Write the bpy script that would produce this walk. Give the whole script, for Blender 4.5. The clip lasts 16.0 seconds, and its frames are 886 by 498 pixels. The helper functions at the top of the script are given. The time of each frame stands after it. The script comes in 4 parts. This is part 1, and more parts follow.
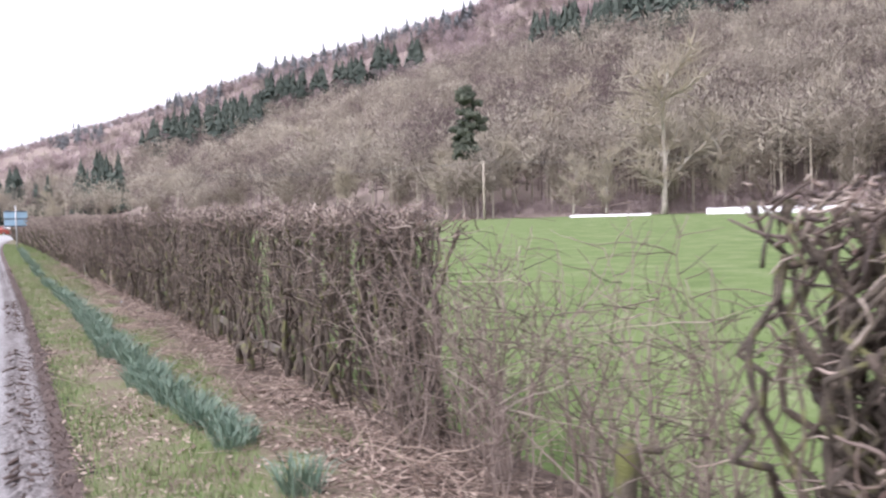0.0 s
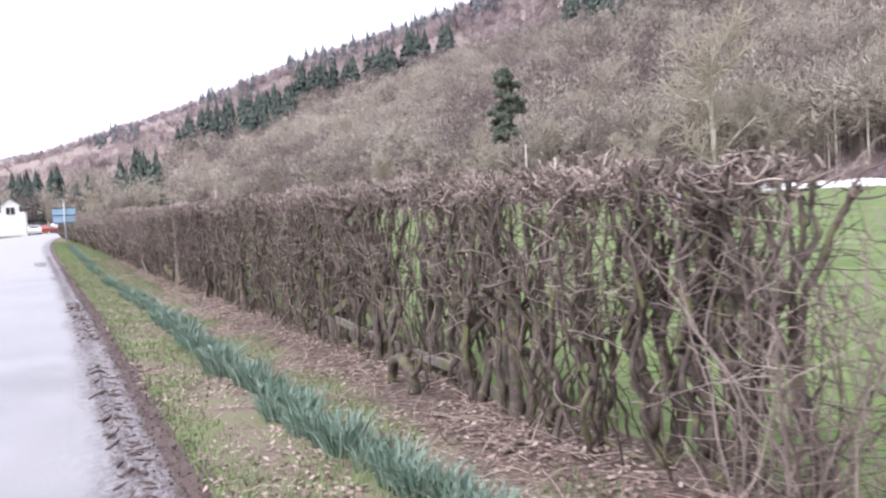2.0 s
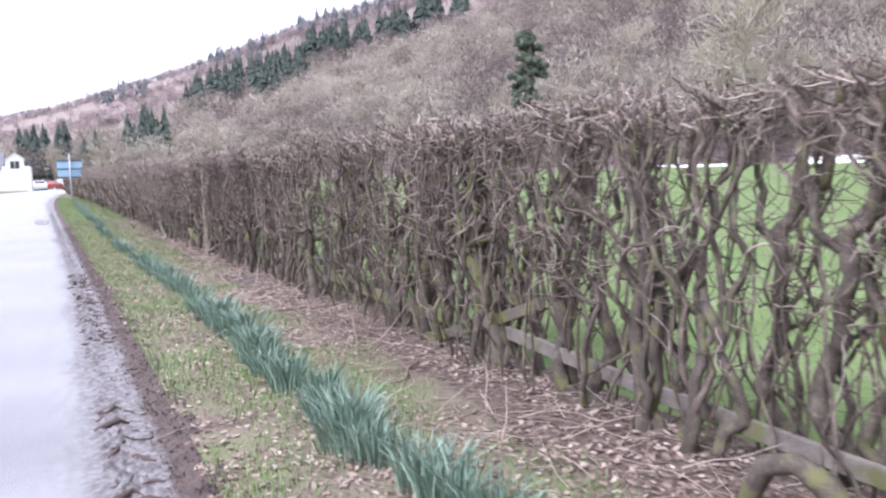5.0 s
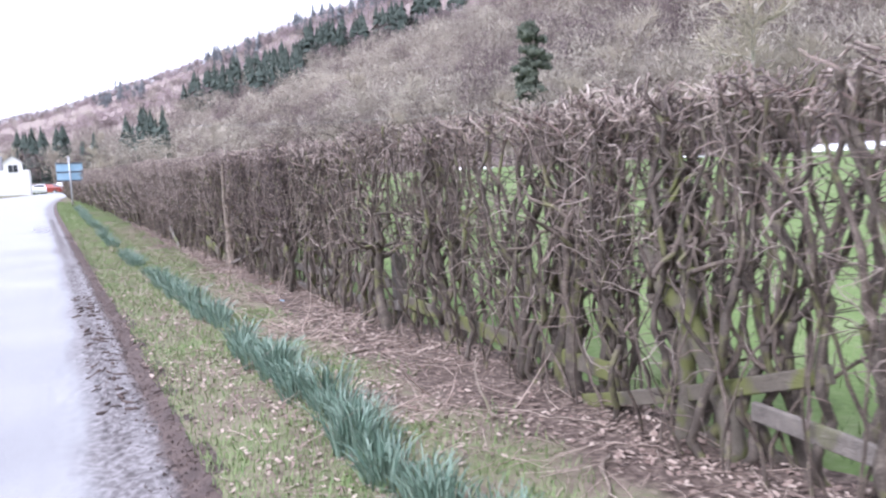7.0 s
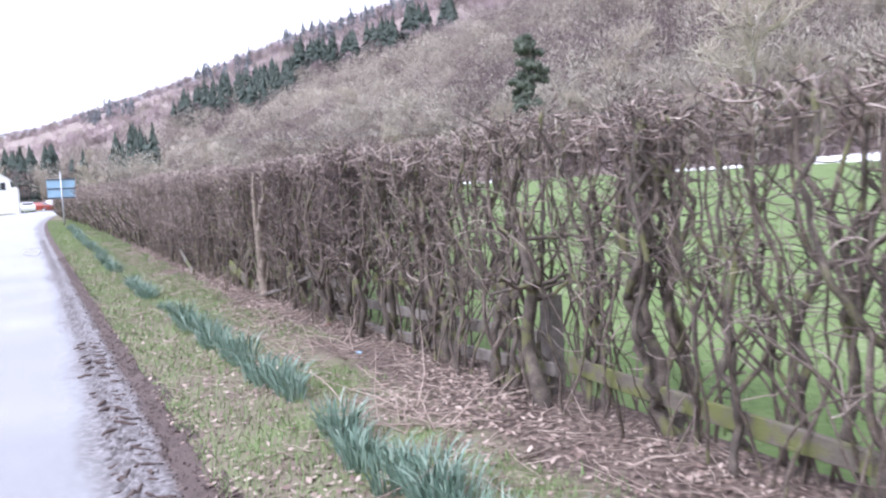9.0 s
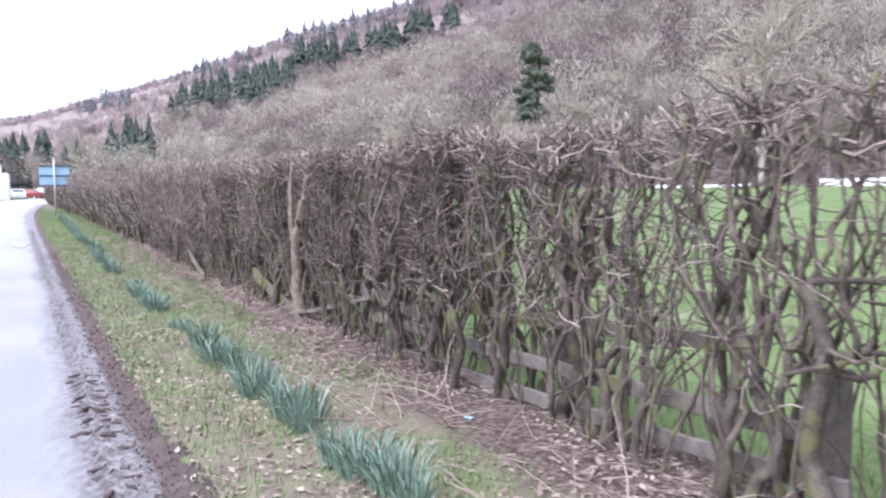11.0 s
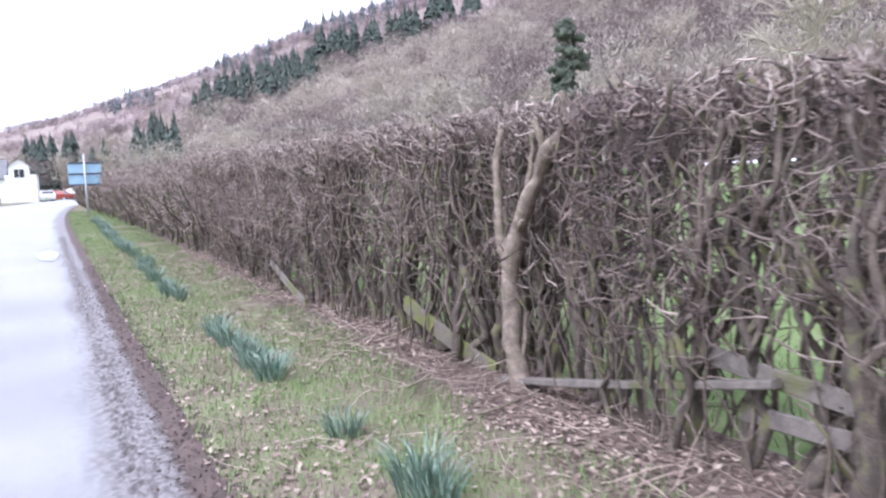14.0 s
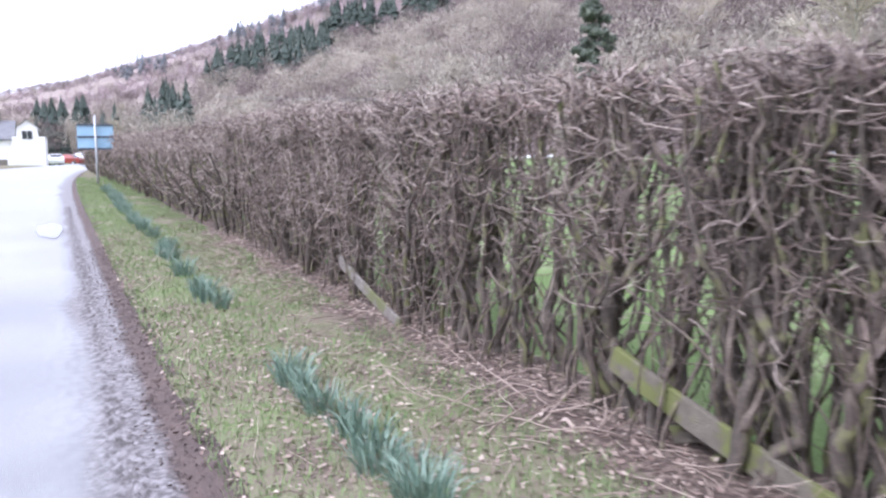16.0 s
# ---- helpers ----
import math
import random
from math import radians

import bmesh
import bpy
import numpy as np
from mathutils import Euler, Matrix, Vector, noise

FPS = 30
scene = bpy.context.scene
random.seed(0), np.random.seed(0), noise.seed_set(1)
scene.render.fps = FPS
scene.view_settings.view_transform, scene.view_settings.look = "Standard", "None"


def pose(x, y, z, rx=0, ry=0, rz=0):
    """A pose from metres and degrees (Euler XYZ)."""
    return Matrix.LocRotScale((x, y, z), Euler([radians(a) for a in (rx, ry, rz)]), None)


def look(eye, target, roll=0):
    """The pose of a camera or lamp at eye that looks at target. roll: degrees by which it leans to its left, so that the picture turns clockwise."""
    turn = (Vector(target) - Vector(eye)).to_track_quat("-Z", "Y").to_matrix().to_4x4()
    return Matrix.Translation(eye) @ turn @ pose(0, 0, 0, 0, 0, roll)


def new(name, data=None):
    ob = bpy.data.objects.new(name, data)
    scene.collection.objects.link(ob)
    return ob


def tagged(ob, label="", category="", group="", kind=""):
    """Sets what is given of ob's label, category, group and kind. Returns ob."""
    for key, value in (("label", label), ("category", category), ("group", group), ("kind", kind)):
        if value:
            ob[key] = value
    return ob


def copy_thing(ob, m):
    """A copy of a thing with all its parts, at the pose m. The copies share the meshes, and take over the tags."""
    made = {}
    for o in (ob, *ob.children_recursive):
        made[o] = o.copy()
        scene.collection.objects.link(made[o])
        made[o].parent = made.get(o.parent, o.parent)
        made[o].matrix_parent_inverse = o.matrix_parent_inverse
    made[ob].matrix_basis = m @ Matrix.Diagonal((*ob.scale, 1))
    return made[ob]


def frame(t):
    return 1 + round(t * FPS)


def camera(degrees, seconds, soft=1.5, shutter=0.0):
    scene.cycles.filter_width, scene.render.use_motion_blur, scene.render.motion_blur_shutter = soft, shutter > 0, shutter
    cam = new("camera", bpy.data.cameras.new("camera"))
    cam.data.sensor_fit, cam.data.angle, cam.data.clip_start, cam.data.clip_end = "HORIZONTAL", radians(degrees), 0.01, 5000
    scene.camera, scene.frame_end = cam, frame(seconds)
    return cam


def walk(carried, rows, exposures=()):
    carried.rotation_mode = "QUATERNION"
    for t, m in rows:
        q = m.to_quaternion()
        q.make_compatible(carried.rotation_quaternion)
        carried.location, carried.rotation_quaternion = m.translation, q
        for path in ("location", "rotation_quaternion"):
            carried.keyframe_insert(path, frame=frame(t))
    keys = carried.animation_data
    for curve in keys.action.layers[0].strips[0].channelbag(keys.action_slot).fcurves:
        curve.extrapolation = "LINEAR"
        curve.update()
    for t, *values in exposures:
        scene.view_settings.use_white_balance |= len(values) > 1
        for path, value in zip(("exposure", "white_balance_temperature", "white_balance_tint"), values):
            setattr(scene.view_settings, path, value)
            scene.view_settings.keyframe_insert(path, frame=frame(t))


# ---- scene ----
cam = camera(59.0, 16.0, 2.3, 0.4)
PATH = [
    (0, (0.255, 2.097, 1.659), (1.222, 3.846, 1.592), -1.3),
    (0.5, (0.161, 2.733, 1.641), (1.095, 4.5, 1.57), -3.6),
    (1, (-0.013, 3.429, 1.624), (0.878, 5.216, 1.512), -0.9),
    (1.5, (-0.014, 4.067, 1.58), (0.868, 5.858, 1.466), -4.6),
    (2, (-0.084, 4.778, 1.577), (0.805, 6.567, 1.48), -3.0),
    (2.5, (-0.038, 5.424, 1.52), (0.873, 7.199, 1.383), -3.6),
    (3, (0.01, 6.14, 1.508), (0.92, 7.913, 1.339), -4.2),
    (3.5, (0.052, 6.791, 1.516), (0.975, 8.559, 1.363), -3.4),
    (4, (0.081, 7.551, 1.5), (0.998, 9.322, 1.344), -2.8),
    (4.5, (0.035, 8.28, 1.492), (0.917, 10.068, 1.332), -0.7),
    (4.7, (0.038, 8.568, 1.466), (0.915, 10.356, 1.286), -1.3),
    (6.8, (0.027, 10.975, 1.553), (0.885, 12.774, 1.38), -2.1),
    (7, (0.031, 11.228, 1.53), (0.899, 13.019, 1.337), -2.7),
    (7.5, (0.056, 11.854, 1.546), (0.913, 13.65, 1.342), -3.9),
    (8, (-0.018, 12.513, 1.56), (0.883, 14.29, 1.386), -1.5),
    (8.5, (0.002, 13.176, 1.551), (0.912, 14.949, 1.388), -4.9),
    (9, (-0.077, 13.893, 1.539), (0.816, 15.676, 1.383), -3.1),
    (9.2, (-0.076, 14.147, 1.529), (0.829, 15.924, 1.376), -2.2),
    (11.3, (-0.078, 16.585, 1.548), (0.836, 18.358, 1.406), -0.5),
    (11.5, (-0.075, 16.866, 1.565), (0.836, 18.642, 1.433), -1.5),
    (12, (-0.031, 17.67, 1.56), (0.888, 19.441, 1.422), -3.8),
    (12.5, (-0.117, 18.431, 1.554), (0.791, 20.206, 1.403), -0.8),
    (13, (-0.12, 19.206, 1.522), (0.77, 20.989, 1.358), -0.6),
    (13.5, (-0.127, 19.948, 1.532), (0.733, 21.744, 1.345), -3.0),
    (14, (-0.093, 20.738, 1.536), (0.761, 22.538, 1.363), -2.6),
    (14.5, (0.007, 21.475, 1.548), (0.85, 23.28, 1.373), -2.1),
    (15, (0.015, 22.276, 1.558), (0.869, 24.074, 1.367), -0.1),
    (15.5, (0.057, 23.017, 1.558), (0.915, 24.812, 1.36), -2.4),
    (16, (-0.053, 23.786, 1.546), (0.784, 25.589, 1.321), -0.3),
]
# seconds, stops, kelvin, tint
EXPOSURES = [(0.0, 1.25, 6150, 23), (4.0, 1.52, 5750, 22), (16.0, 1.57, 5550, 22)]
walk(cam, [(t, look(eye, target, roll)) for t, eye, target, roll in PATH], EXPOSURES)

# ---- light and sky ----
world = bpy.data.worlds.new("overcast_sky")
scene.world = world
world.use_nodes = True
wn, wl = world.node_tree.nodes, world.node_tree.links
sky = wn.new("ShaderNodeTexSky")
sky.sky_type = "NISHITA"
sky.sun_disc = False
SUN_EL, SUN_AZ = 48.0, 250.0
sky.sun_elevation, sky.sun_rotation = radians(SUN_EL), radians(SUN_AZ)
sky.air_density, sky.dust_density, sky.ozone_density = 1.0, 6.0, 1.0
cloud = wn.new("ShaderNodeHueSaturation")
cloud.inputs["Saturation"].default_value = 0.10
wl.new(sky.outputs[0], cloud.inputs["Color"])
deck = wn.new("ShaderNodeMix")
deck.data_type = "RGBA"
deck.inputs[0].default_value = 0.85
deck.inputs[7].default_value = (4.35, 4.4, 4.5, 1)
wl.new(cloud.outputs[0], deck.inputs[6])
wl.new(deck.outputs[2], wn["Background"].inputs["Color"])
wn["Background"].inputs["Strength"].default_value = 0.15
sun = new("sun", bpy.data.lights.new("sun", "SUN"))
sun.data.energy, sun.data.angle, sun.data.color = 1.3, radians(20), (1.0, 0.97, 0.93)
sun.matrix_world = pose(0, 0, 60, 90 - SUN_EL, 0, 180 - SUN_AZ)

# ---- materials ----
def material(name, colors, scale=8.0, rough=0.8, bump=0.3, fine=60.0, per="", metal=0.0, spec=0.5, spread=(0.3, 0.7), share=0.5):
    """Two noises (patches and grain) blend the colours; per: 'object' or 'island' adds a shade per piece."""
    m = bpy.data.materials.new(name)
    m.use_nodes = True
    n, l = m.node_tree.nodes, m.node_tree.links
    b = n["Principled BSDF"]
    co = n.new("ShaderNodeTexCoord")
    big, small = n.new("ShaderNodeTexNoise"), n.new("ShaderNodeTexNoise")
    big.inputs["Scale"].default_value, big.inputs["Detail"].default_value = scale, 5
    small.inputs["Scale"].default_value, small.inputs["Detail"].default_value = fine, 4
    for t in (big, small):
        l.new(co.outputs["Object"], t.inputs["Vector"])
    mixv = n.new("ShaderNodeMix")
    mixv.inputs[0].default_value = 0.4
    l.new(big.outputs[0], mixv.inputs[2])
    l.new(small.outputs[0], mixv.inputs[3])
    value = mixv.outputs[0]
    if per:
        info = n.new("ShaderNodeObjectInfo" if per == "object" else "ShaderNodeNewGeometry")
        pm = n.new("ShaderNodeMix")
        pm.inputs[0].default_value = share
        l.new(value, pm.inputs[2])
        l.new(info.outputs["Random" if per == "object" else "Random Per Island"], pm.inputs[3])
        value = pm.outputs[0]
    ramp = n.new("ShaderNodeValToRGB")
    while len(ramp.color_ramp.elements) < len(colors):
        ramp.color_ramp.elements.new(0.5)
    for k, (e, c) in enumerate(zip(ramp.color_ramp.elements, colors)):
        e.position = spread[0] + (spread[1] - spread[0]) * k / max(1, len(colors) - 1)
        e.color = (*c, 1)
    l.new(value, ramp.inputs[0])
    l.new(ramp.outputs[0], b.inputs["Base Color"])
    rr = n.new("ShaderNodeMapRange")
    rr.inputs["To Min"].default_value, rr.inputs["To Max"].default_value = max(0.02, rough - 0.12), min(1, rough + 0.12)
    l.new(mixv.outputs[0], rr.inputs["Value"])
    l.new(rr.outputs[0], b.inputs["Roughness"])
    b.inputs["Metallic"].default_value = metal
    b.inputs["Specular IOR Level"].default_value = spec
    if bump:
        bp = n.new("ShaderNodeBump")
        bp.inputs["Strength"].default_value, bp.inputs["Distance"].default_value = bump, 0.02
        l.new(small.outputs[0], bp.inputs["Height"])
        l.new(bp.outputs[0], b.inputs["Normal"])
    return m


def airy(m, share=0.45):
    """Twig sprays that let part of the light through."""
    n, l = m.node_tree.nodes, m.node_tree.links
    b = n["Principled BSDF"]
    tr, mx = n.new("ShaderNodeBsdfTranslucent"), n.new("ShaderNodeMixShader")
    l.new(b.inputs["Base Color"].links[0].from_socket, tr.inputs["Color"])
    mx.inputs[0].default_value = share
    l.new(b.outputs[0], mx.inputs[1])
    l.new(tr.outputs[0], mx.inputs[2])
    l.new(mx.outputs[0], n["Material Output"].inputs["Surface"])
    return m


def wood_mossy(name, bare, moss, amount=0.5, scale=5.0):
    """Bark or timber with moss in patches."""
    m = material(name, bare, 14, 0.85, 0.6, 90)
    n, l = m.node_tree.nodes, m.node_tree.links
    b = n["Principled BSDF"]
    ramp = [x for x in n if x.bl_idname == "ShaderNodeValToRGB"][0]
    t = n.new("ShaderNodeTexNoise")
    t.inputs["Scale"].default_value, t.inputs["Detail"].default_value = scale, 6
    co = [x for x in n if x.bl_idname == "ShaderNodeTexCoord"][0]
    l.new(co.outputs["Object"], t.inputs["Vector"])
    r = n.new("ShaderNodeMapRange")
    r.inputs["From Min"].default_value, r.inputs["From Max"].default_value = 0.62 - 0.25 * amount, 0.72 - 0.25 * amount
    l.new(t.outputs[0], r.inputs["Value"])
    mx = n.new("ShaderNodeMix")
    mx.data_type = "RGBA"
    l.new(r.outputs[0], mx.inputs[0])
    l.new(ramp.outputs[0], mx.inputs[6])
    mx.inputs[7].default_value = (*moss, 1)
    l.new(mx.outputs[2], b.inputs["Base Color"])
    return m


def across(m, lo, hi, colors, rough, wander=0.2, scale=2.5, along=0.3):
    """Another surface takes over where the strip's own side coordinate passes from lo to hi, with a wandering edge."""
    n, l = m.node_tree.nodes, m.node_tree.links
    b = n["Principled BSDF"]
    side = n.new("ShaderNodeAttribute")
    side.attribute_name = "across"
    co = [x for x in n if x.bl_idname == "ShaderNodeTexCoord"][0]
    stretch = n.new("ShaderNodeMapping")
    stretch.inputs["Scale"].default_value = (1, along, 1)
    l.new(co.outputs["Object"], stretch.inputs["Vector"])
    t, fine = n.new("ShaderNodeTexNoise"), n.new("ShaderNodeTexNoise")
    t.inputs["Scale"].default_value, t.inputs["Detail"].default_value = scale, 8
    t.inputs["Roughness"].default_value = 0.65
    fine.inputs["Scale"].default_value, fine.inputs["Detail"].default_value = 24, 6
    l.new(stretch.outputs[0], t.inputs["Vector"])
    l.new(co.outputs["Object"], fine.inputs["Vector"])
    shift = n.new("ShaderNodeMath")
    shift.operation = "MULTIPLY_ADD"
    shift.inputs[1].default_value = wander * 4
    l.new(t.outputs[0], shift.inputs[0])
    l.new(side.outputs["Fac"], shift.inputs[2])
    r = n.new("ShaderNodeMapRange")
    r.interpolation_type = "SMOOTHSTEP"
    r.inputs["From Min"].default_value, r.inputs["From Max"].default_value = lo + wander * 2, hi + wander * 2
    l.new(shift.outputs[0], r.inputs["Value"])
    ramp = n.new("ShaderNodeValToRGB")
    while len(ramp.color_ramp.elements) < len(colors):
        ramp.color_ramp.elements.new(0.5)
    for k, (e, c) in enumerate(zip(ramp.color_ramp.elements, colors)):
        e.position, e.color = 0.36 + 0.28 * k / max(1, len(colors) - 1), (*c, 1)
    l.new(fine.outputs[0], ramp.inputs[0])
    mx = n.new("ShaderNodeMix")
    mx.data_type = "RGBA"
    l.new(r.outputs[0], mx.inputs[0])
    l.new(b.inputs["Base Color"].links[0].from_socket, mx.inputs[6])
    l.new(ramp.outputs[0], mx.inputs[7])
    l.new(mx.outputs[2], b.inputs["Base Color"])
    mr = n.new("ShaderNodeMix")
    l.new(r.outputs[0], mr.inputs[0])
    l.new(b.inputs["Roughness"].links[0].from_socket, mr.inputs[2])
    mr.inputs[3].default_value = rough
    l.new(mr.outputs[0], b.inputs["Roughness"])
    return m


M_FIELD = material("field_grass", [(0.085, 0.125, 0.045), (0.12, 0.175, 0.06), (0.16, 0.205, 0.09), (0.28, 0.30, 0.19)], 0.8, 0.9, 0.9, 14, spec=0.15, spread=(0.34, 0.72))
M_VERGE = across(material("verge_turf", [(0.112, 0.084, 0.068), (0.19, 0.155, 0.12), (0.19, 0.18, 0.115), (0.135, 0.17, 0.07)], 1.8, 0.95, 0.9, 34, spec=0.2, spread=(0.36, 0.61)),
                 2.0, 2.35, [(0.06, 0.044, 0.037), (0.115, 0.086, 0.071), (0.20, 0.158, 0.13)], 0.95, 0.25, 1.5, 0.7)
M_HILL = material("hill_floor", [(0.22, 0.18, 0.165), (0.29, 0.24, 0.22), (0.27, 0.24, 0.19)], 0.02, 0.95, 0, 0.2, spec=0.05)
M_ROAD = across(across(material("wet_asphalt", [(0.18, 0.18, 0.186), (0.26, 0.26, 0.265), (0.34, 0.34, 0.343)], 0.6, 0.33, 0.5, 110),
                      -0.06, 0.24, [(0.07, 0.06, 0.058), (0.15, 0.135, 0.133), (0.26, 0.243, 0.243)], 0.45, 0.16, 2.2, 0.22),
                0.40, 0.50, [(0.04, 0.028, 0.025), (0.08, 0.056, 0.048), (0.13, 0.095, 0.08)], 0.8, 0.05, 3.0, 0.5)
M_SOIL = material("edge_soil", [(0.04, 0.028, 0.025), (0.08, 0.056, 0.048), (0.13, 0.095, 0.08)], 6, 0.85, 0.8, 60)
M_STEM = wood_mossy("hedge_bark", [(0.042, 0.034, 0.027), (0.088, 0.071, 0.056), (0.185, 0.155, 0.122)], (0.13, 0.13, 0.055), 0.34, 7.0)
M_BRANCH = wood_mossy("branch_bark", [(0.055, 0.042, 0.035), (0.115, 0.09, 0.072), (0.24, 0.195, 0.155)], (0.16, 0.155, 0.075), 0.24, 9.0)
M_TWIG = material("twig_bark", [(0.052, 0.038, 0.033), (0.12, 0.09, 0.077), (0.215, 0.169, 0.143), (0.37, 0.31, 0.265)], 6, 0.7, 0.0, 40, per="island", spread=(0.22, 0.82), share=0.65)
M_TWIG_PALE = material("pale_twigs", [(0.085, 0.064, 0.056), (0.185, 0.144, 0.124), (0.31, 0.252, 0.217), (0.46, 0.395, 0.335)], 6, 0.7, 0.0, 40, per="island", spread=(0.22, 0.82), share=0.65)
# Darker, redder copy of the twig bark with shade put into the colour.
M_TWIG_SHADED = material("shaded_red_twigs", [(0.032, 0.022, 0.02), (0.075, 0.053, 0.047), (0.135, 0.10, 0.088), (0.25, 0.20, 0.175)], 6, 0.7, 0.0, 40, per="island", spread=(0.22, 0.82), share=0.65)
M_CUT = material("cut_twig_tips", [(0.16, 0.108, 0.092), (0.30, 0.228, 0.194), (0.46, 0.385, 0.33)], 6, 0.75, 0.0, 40, per="island", spread=(0.22, 0.8), share=0.65)
M_PALE_TRUNK = wood_mossy("pale_cut_bark", [(0.085, 0.066, 0.052), (0.20, 0.16, 0.125), (0.38, 0.315, 0.25)], (0.15, 0.135, 0.085), 0.3, 8.0)
M_RAIL = wood_mossy("weathered_rail", [(0.09, 0.08, 0.068), (0.17, 0.15, 0.13), (0.25, 0.225, 0.19)], (0.12, 0.125, 0.05), 0.3, 3.0)
M_MOSSY = wood_mossy("mossy_wood", [(0.09, 0.075, 0.06), (0.17, 0.15, 0.115)], (0.13, 0.14, 0.045), 0.6, 5.0)
M_DAFF = material("daffodil_leaf", [(0.075, 0.13, 0.095), (0.135, 0.21, 0.155), (0.27, 0.35, 0.27)], 5, 0.42, 0.0, 30, per="island", spread=(0.2, 0.8))
M_GRASS = material("grass_blade", [(0.10, 0.165, 0.05), (0.16, 0.24, 0.08), (0.22, 0.27, 0.115), (0.40, 0.35, 0.24)], 2, 0.7, 0.0, 30, per="island", spread=(0.25, 0.98))
M_PASTURE = material("pasture_blade", [(0.09, 0.14, 0.045), (0.13, 0.19, 0.065), (0.22, 0.25, 0.12)], 1, 0.7, 0.0, 30, per="island", spread=(0.2, 0.8))
M_STRAW = material("dead_stalk", [(0.16, 0.115, 0.094), (0.33, 0.255, 0.21), (0.54, 0.455, 0.375)], 3, 0.8, 0.0, 30, per="island", spread=(0.2, 0.8))
M_LITTER = material("leaf_litter", [(0.125, 0.082, 0.067), (0.28, 0.21, 0.172), (0.50, 0.415, 0.345)], 3, 0.85, 0.0, 30, per="island", spread=(0.2, 0.8))
# Wood and larch crown colours are lifted to paint in some distance haze.
M_WOODS_HAZE = airy(material("hazed_wood_crowns", [(0.37, 0.325, 0.28), (0.47, 0.42, 0.355), (0.55, 0.50, 0.42)], 0.05, 0.95, 0.0, 0.4, per="island", spec=0.05, spread=(0.3, 0.7), share=0.12), 0.45)
M_WOODS_PALE = airy(material("hazed_pale_crowns", [(0.50, 0.455, 0.375), (0.60, 0.55, 0.455), (0.66, 0.615, 0.50)], 0.05, 0.95, 0.0, 0.4, per="island", spec=0.05, spread=(0.3, 0.7), share=0.12), 0.45)
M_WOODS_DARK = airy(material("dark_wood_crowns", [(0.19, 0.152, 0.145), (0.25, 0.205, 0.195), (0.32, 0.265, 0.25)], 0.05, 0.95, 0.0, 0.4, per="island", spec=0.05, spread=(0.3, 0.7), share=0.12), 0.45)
M_LARCH = airy(material("hazed_larch_crowns", [(0.38, 0.30, 0.31), (0.49, 0.40, 0.405), (0.56, 0.475, 0.465)], 0.05, 0.95, 0.0, 0.3, per="island", spec=0.05, spread=(0.3, 0.7), share=0.12), 0.45)
# Needles lightened and blued a little too, haze put into the colour.
M_CONIFER = airy(material("conifer_needles", [(0.065, 0.088, 0.075), (0.10, 0.125, 0.105), (0.14, 0.165, 0.14)], 0.05, 0.8, 0.0, 0.5, per="island", spec=0.2, spread=(0.2, 0.8)), 0.3)
M_PINE = airy(material("pine_needles", [(0.105, 0.125, 0.10), (0.15, 0.175, 0.135), (0.21, 0.23, 0.18)], 0.3, 0.8, 0.0, 2.0, per="island", spec=0.2, spread=(0.2, 0.8)), 0.35)
# Distance haze painted in: crest firs get lighter, bluer needles.
M_FIR_HAZE = airy(material("hazed_conifer_needles", [(0.14, 0.155, 0.165), (0.19, 0.205, 0.215), (0.25, 0.26, 0.265)], 0.05, 0.8, 0.0, 0.5, per="island", spec=0.2, spread=(0.2, 0.8)), 0.3)
M_TREE_TRUNK = material("tree_bark", [(0.13, 0.11, 0.09), (0.21, 0.185, 0.15), (0.30, 0.27, 0.22)], 1.5, 0.85, 0.3, 12)
M_BIRCH = material("birch_bark", [(0.30, 0.26, 0.22), (0.45, 0.41, 0.36), (0.55, 0.52, 0.46)], 1.5, 0.8, 0.3, 9)
M_WHITE = material("white_render", [(0.72, 0.71, 0.68), (0.80, 0.79, 0.77), (0.84, 0.83, 0.81)], 0.8, 0.85, 0.1, 20)
M_SLATE = material("slate_roof", [(0.10, 0.10, 0.11), (0.16, 0.16, 0.17), (0.21, 0.21, 0.21)], 1.5, 0.6, 0.3, 20)
M_FLEECE = material("white_polythene", [(0.70, 0.71, 0.72), (0.80, 0.81, 0.82), (0.86, 0.87, 0.88)], 0.5, 0.4, 0.2, 6)
M_BLUE = material("sign_blue", [(0.26, 0.42, 0.55), (0.31, 0.48, 0.61), (0.36, 0.52, 0.64)], 3, 0.5, 0.05, 30)
M_GALV = material("galvanised_steel", [(0.30, 0.31, 0.32), (0.42, 0.43, 0.44), (0.52, 0.53, 0.54)], 12, 0.5, 0.1, 90, metal=0.5)
M_DARKRAIL = material("sign_rail_grey", [(0.05, 0.06, 0.08), (0.08, 0.095, 0.12)], 10, 0.5, 0.1, 60)
M_GLASS = material("dark_glass", [(0.02, 0.025, 0.03), (0.05, 0.055, 0.06)], 2, 0.1, 0.0, 10)
M_CARWHITE = material("white_car_paint", [(0.70, 0.70, 0.70), (0.78, 0.78, 0.78)], 2, 0.25, 0.0, 10)
M_CARRED = material("red_paint", [(0.20, 0.03, 0.022), (0.27, 0.042, 0.03)], 2, 0.4, 0.0, 10)
M_TYRE = material("tyre_rubber", [(0.02, 0.02, 0.02), (0.035, 0.035, 0.035)], 8, 0.85, 0.2, 60)
M_WALL = material("garden_wall_stone", [(0.10, 0.085, 0.075), (0.17, 0.15, 0.13), (0.22, 0.20, 0.18)], 4, 0.9, 0.6, 18)
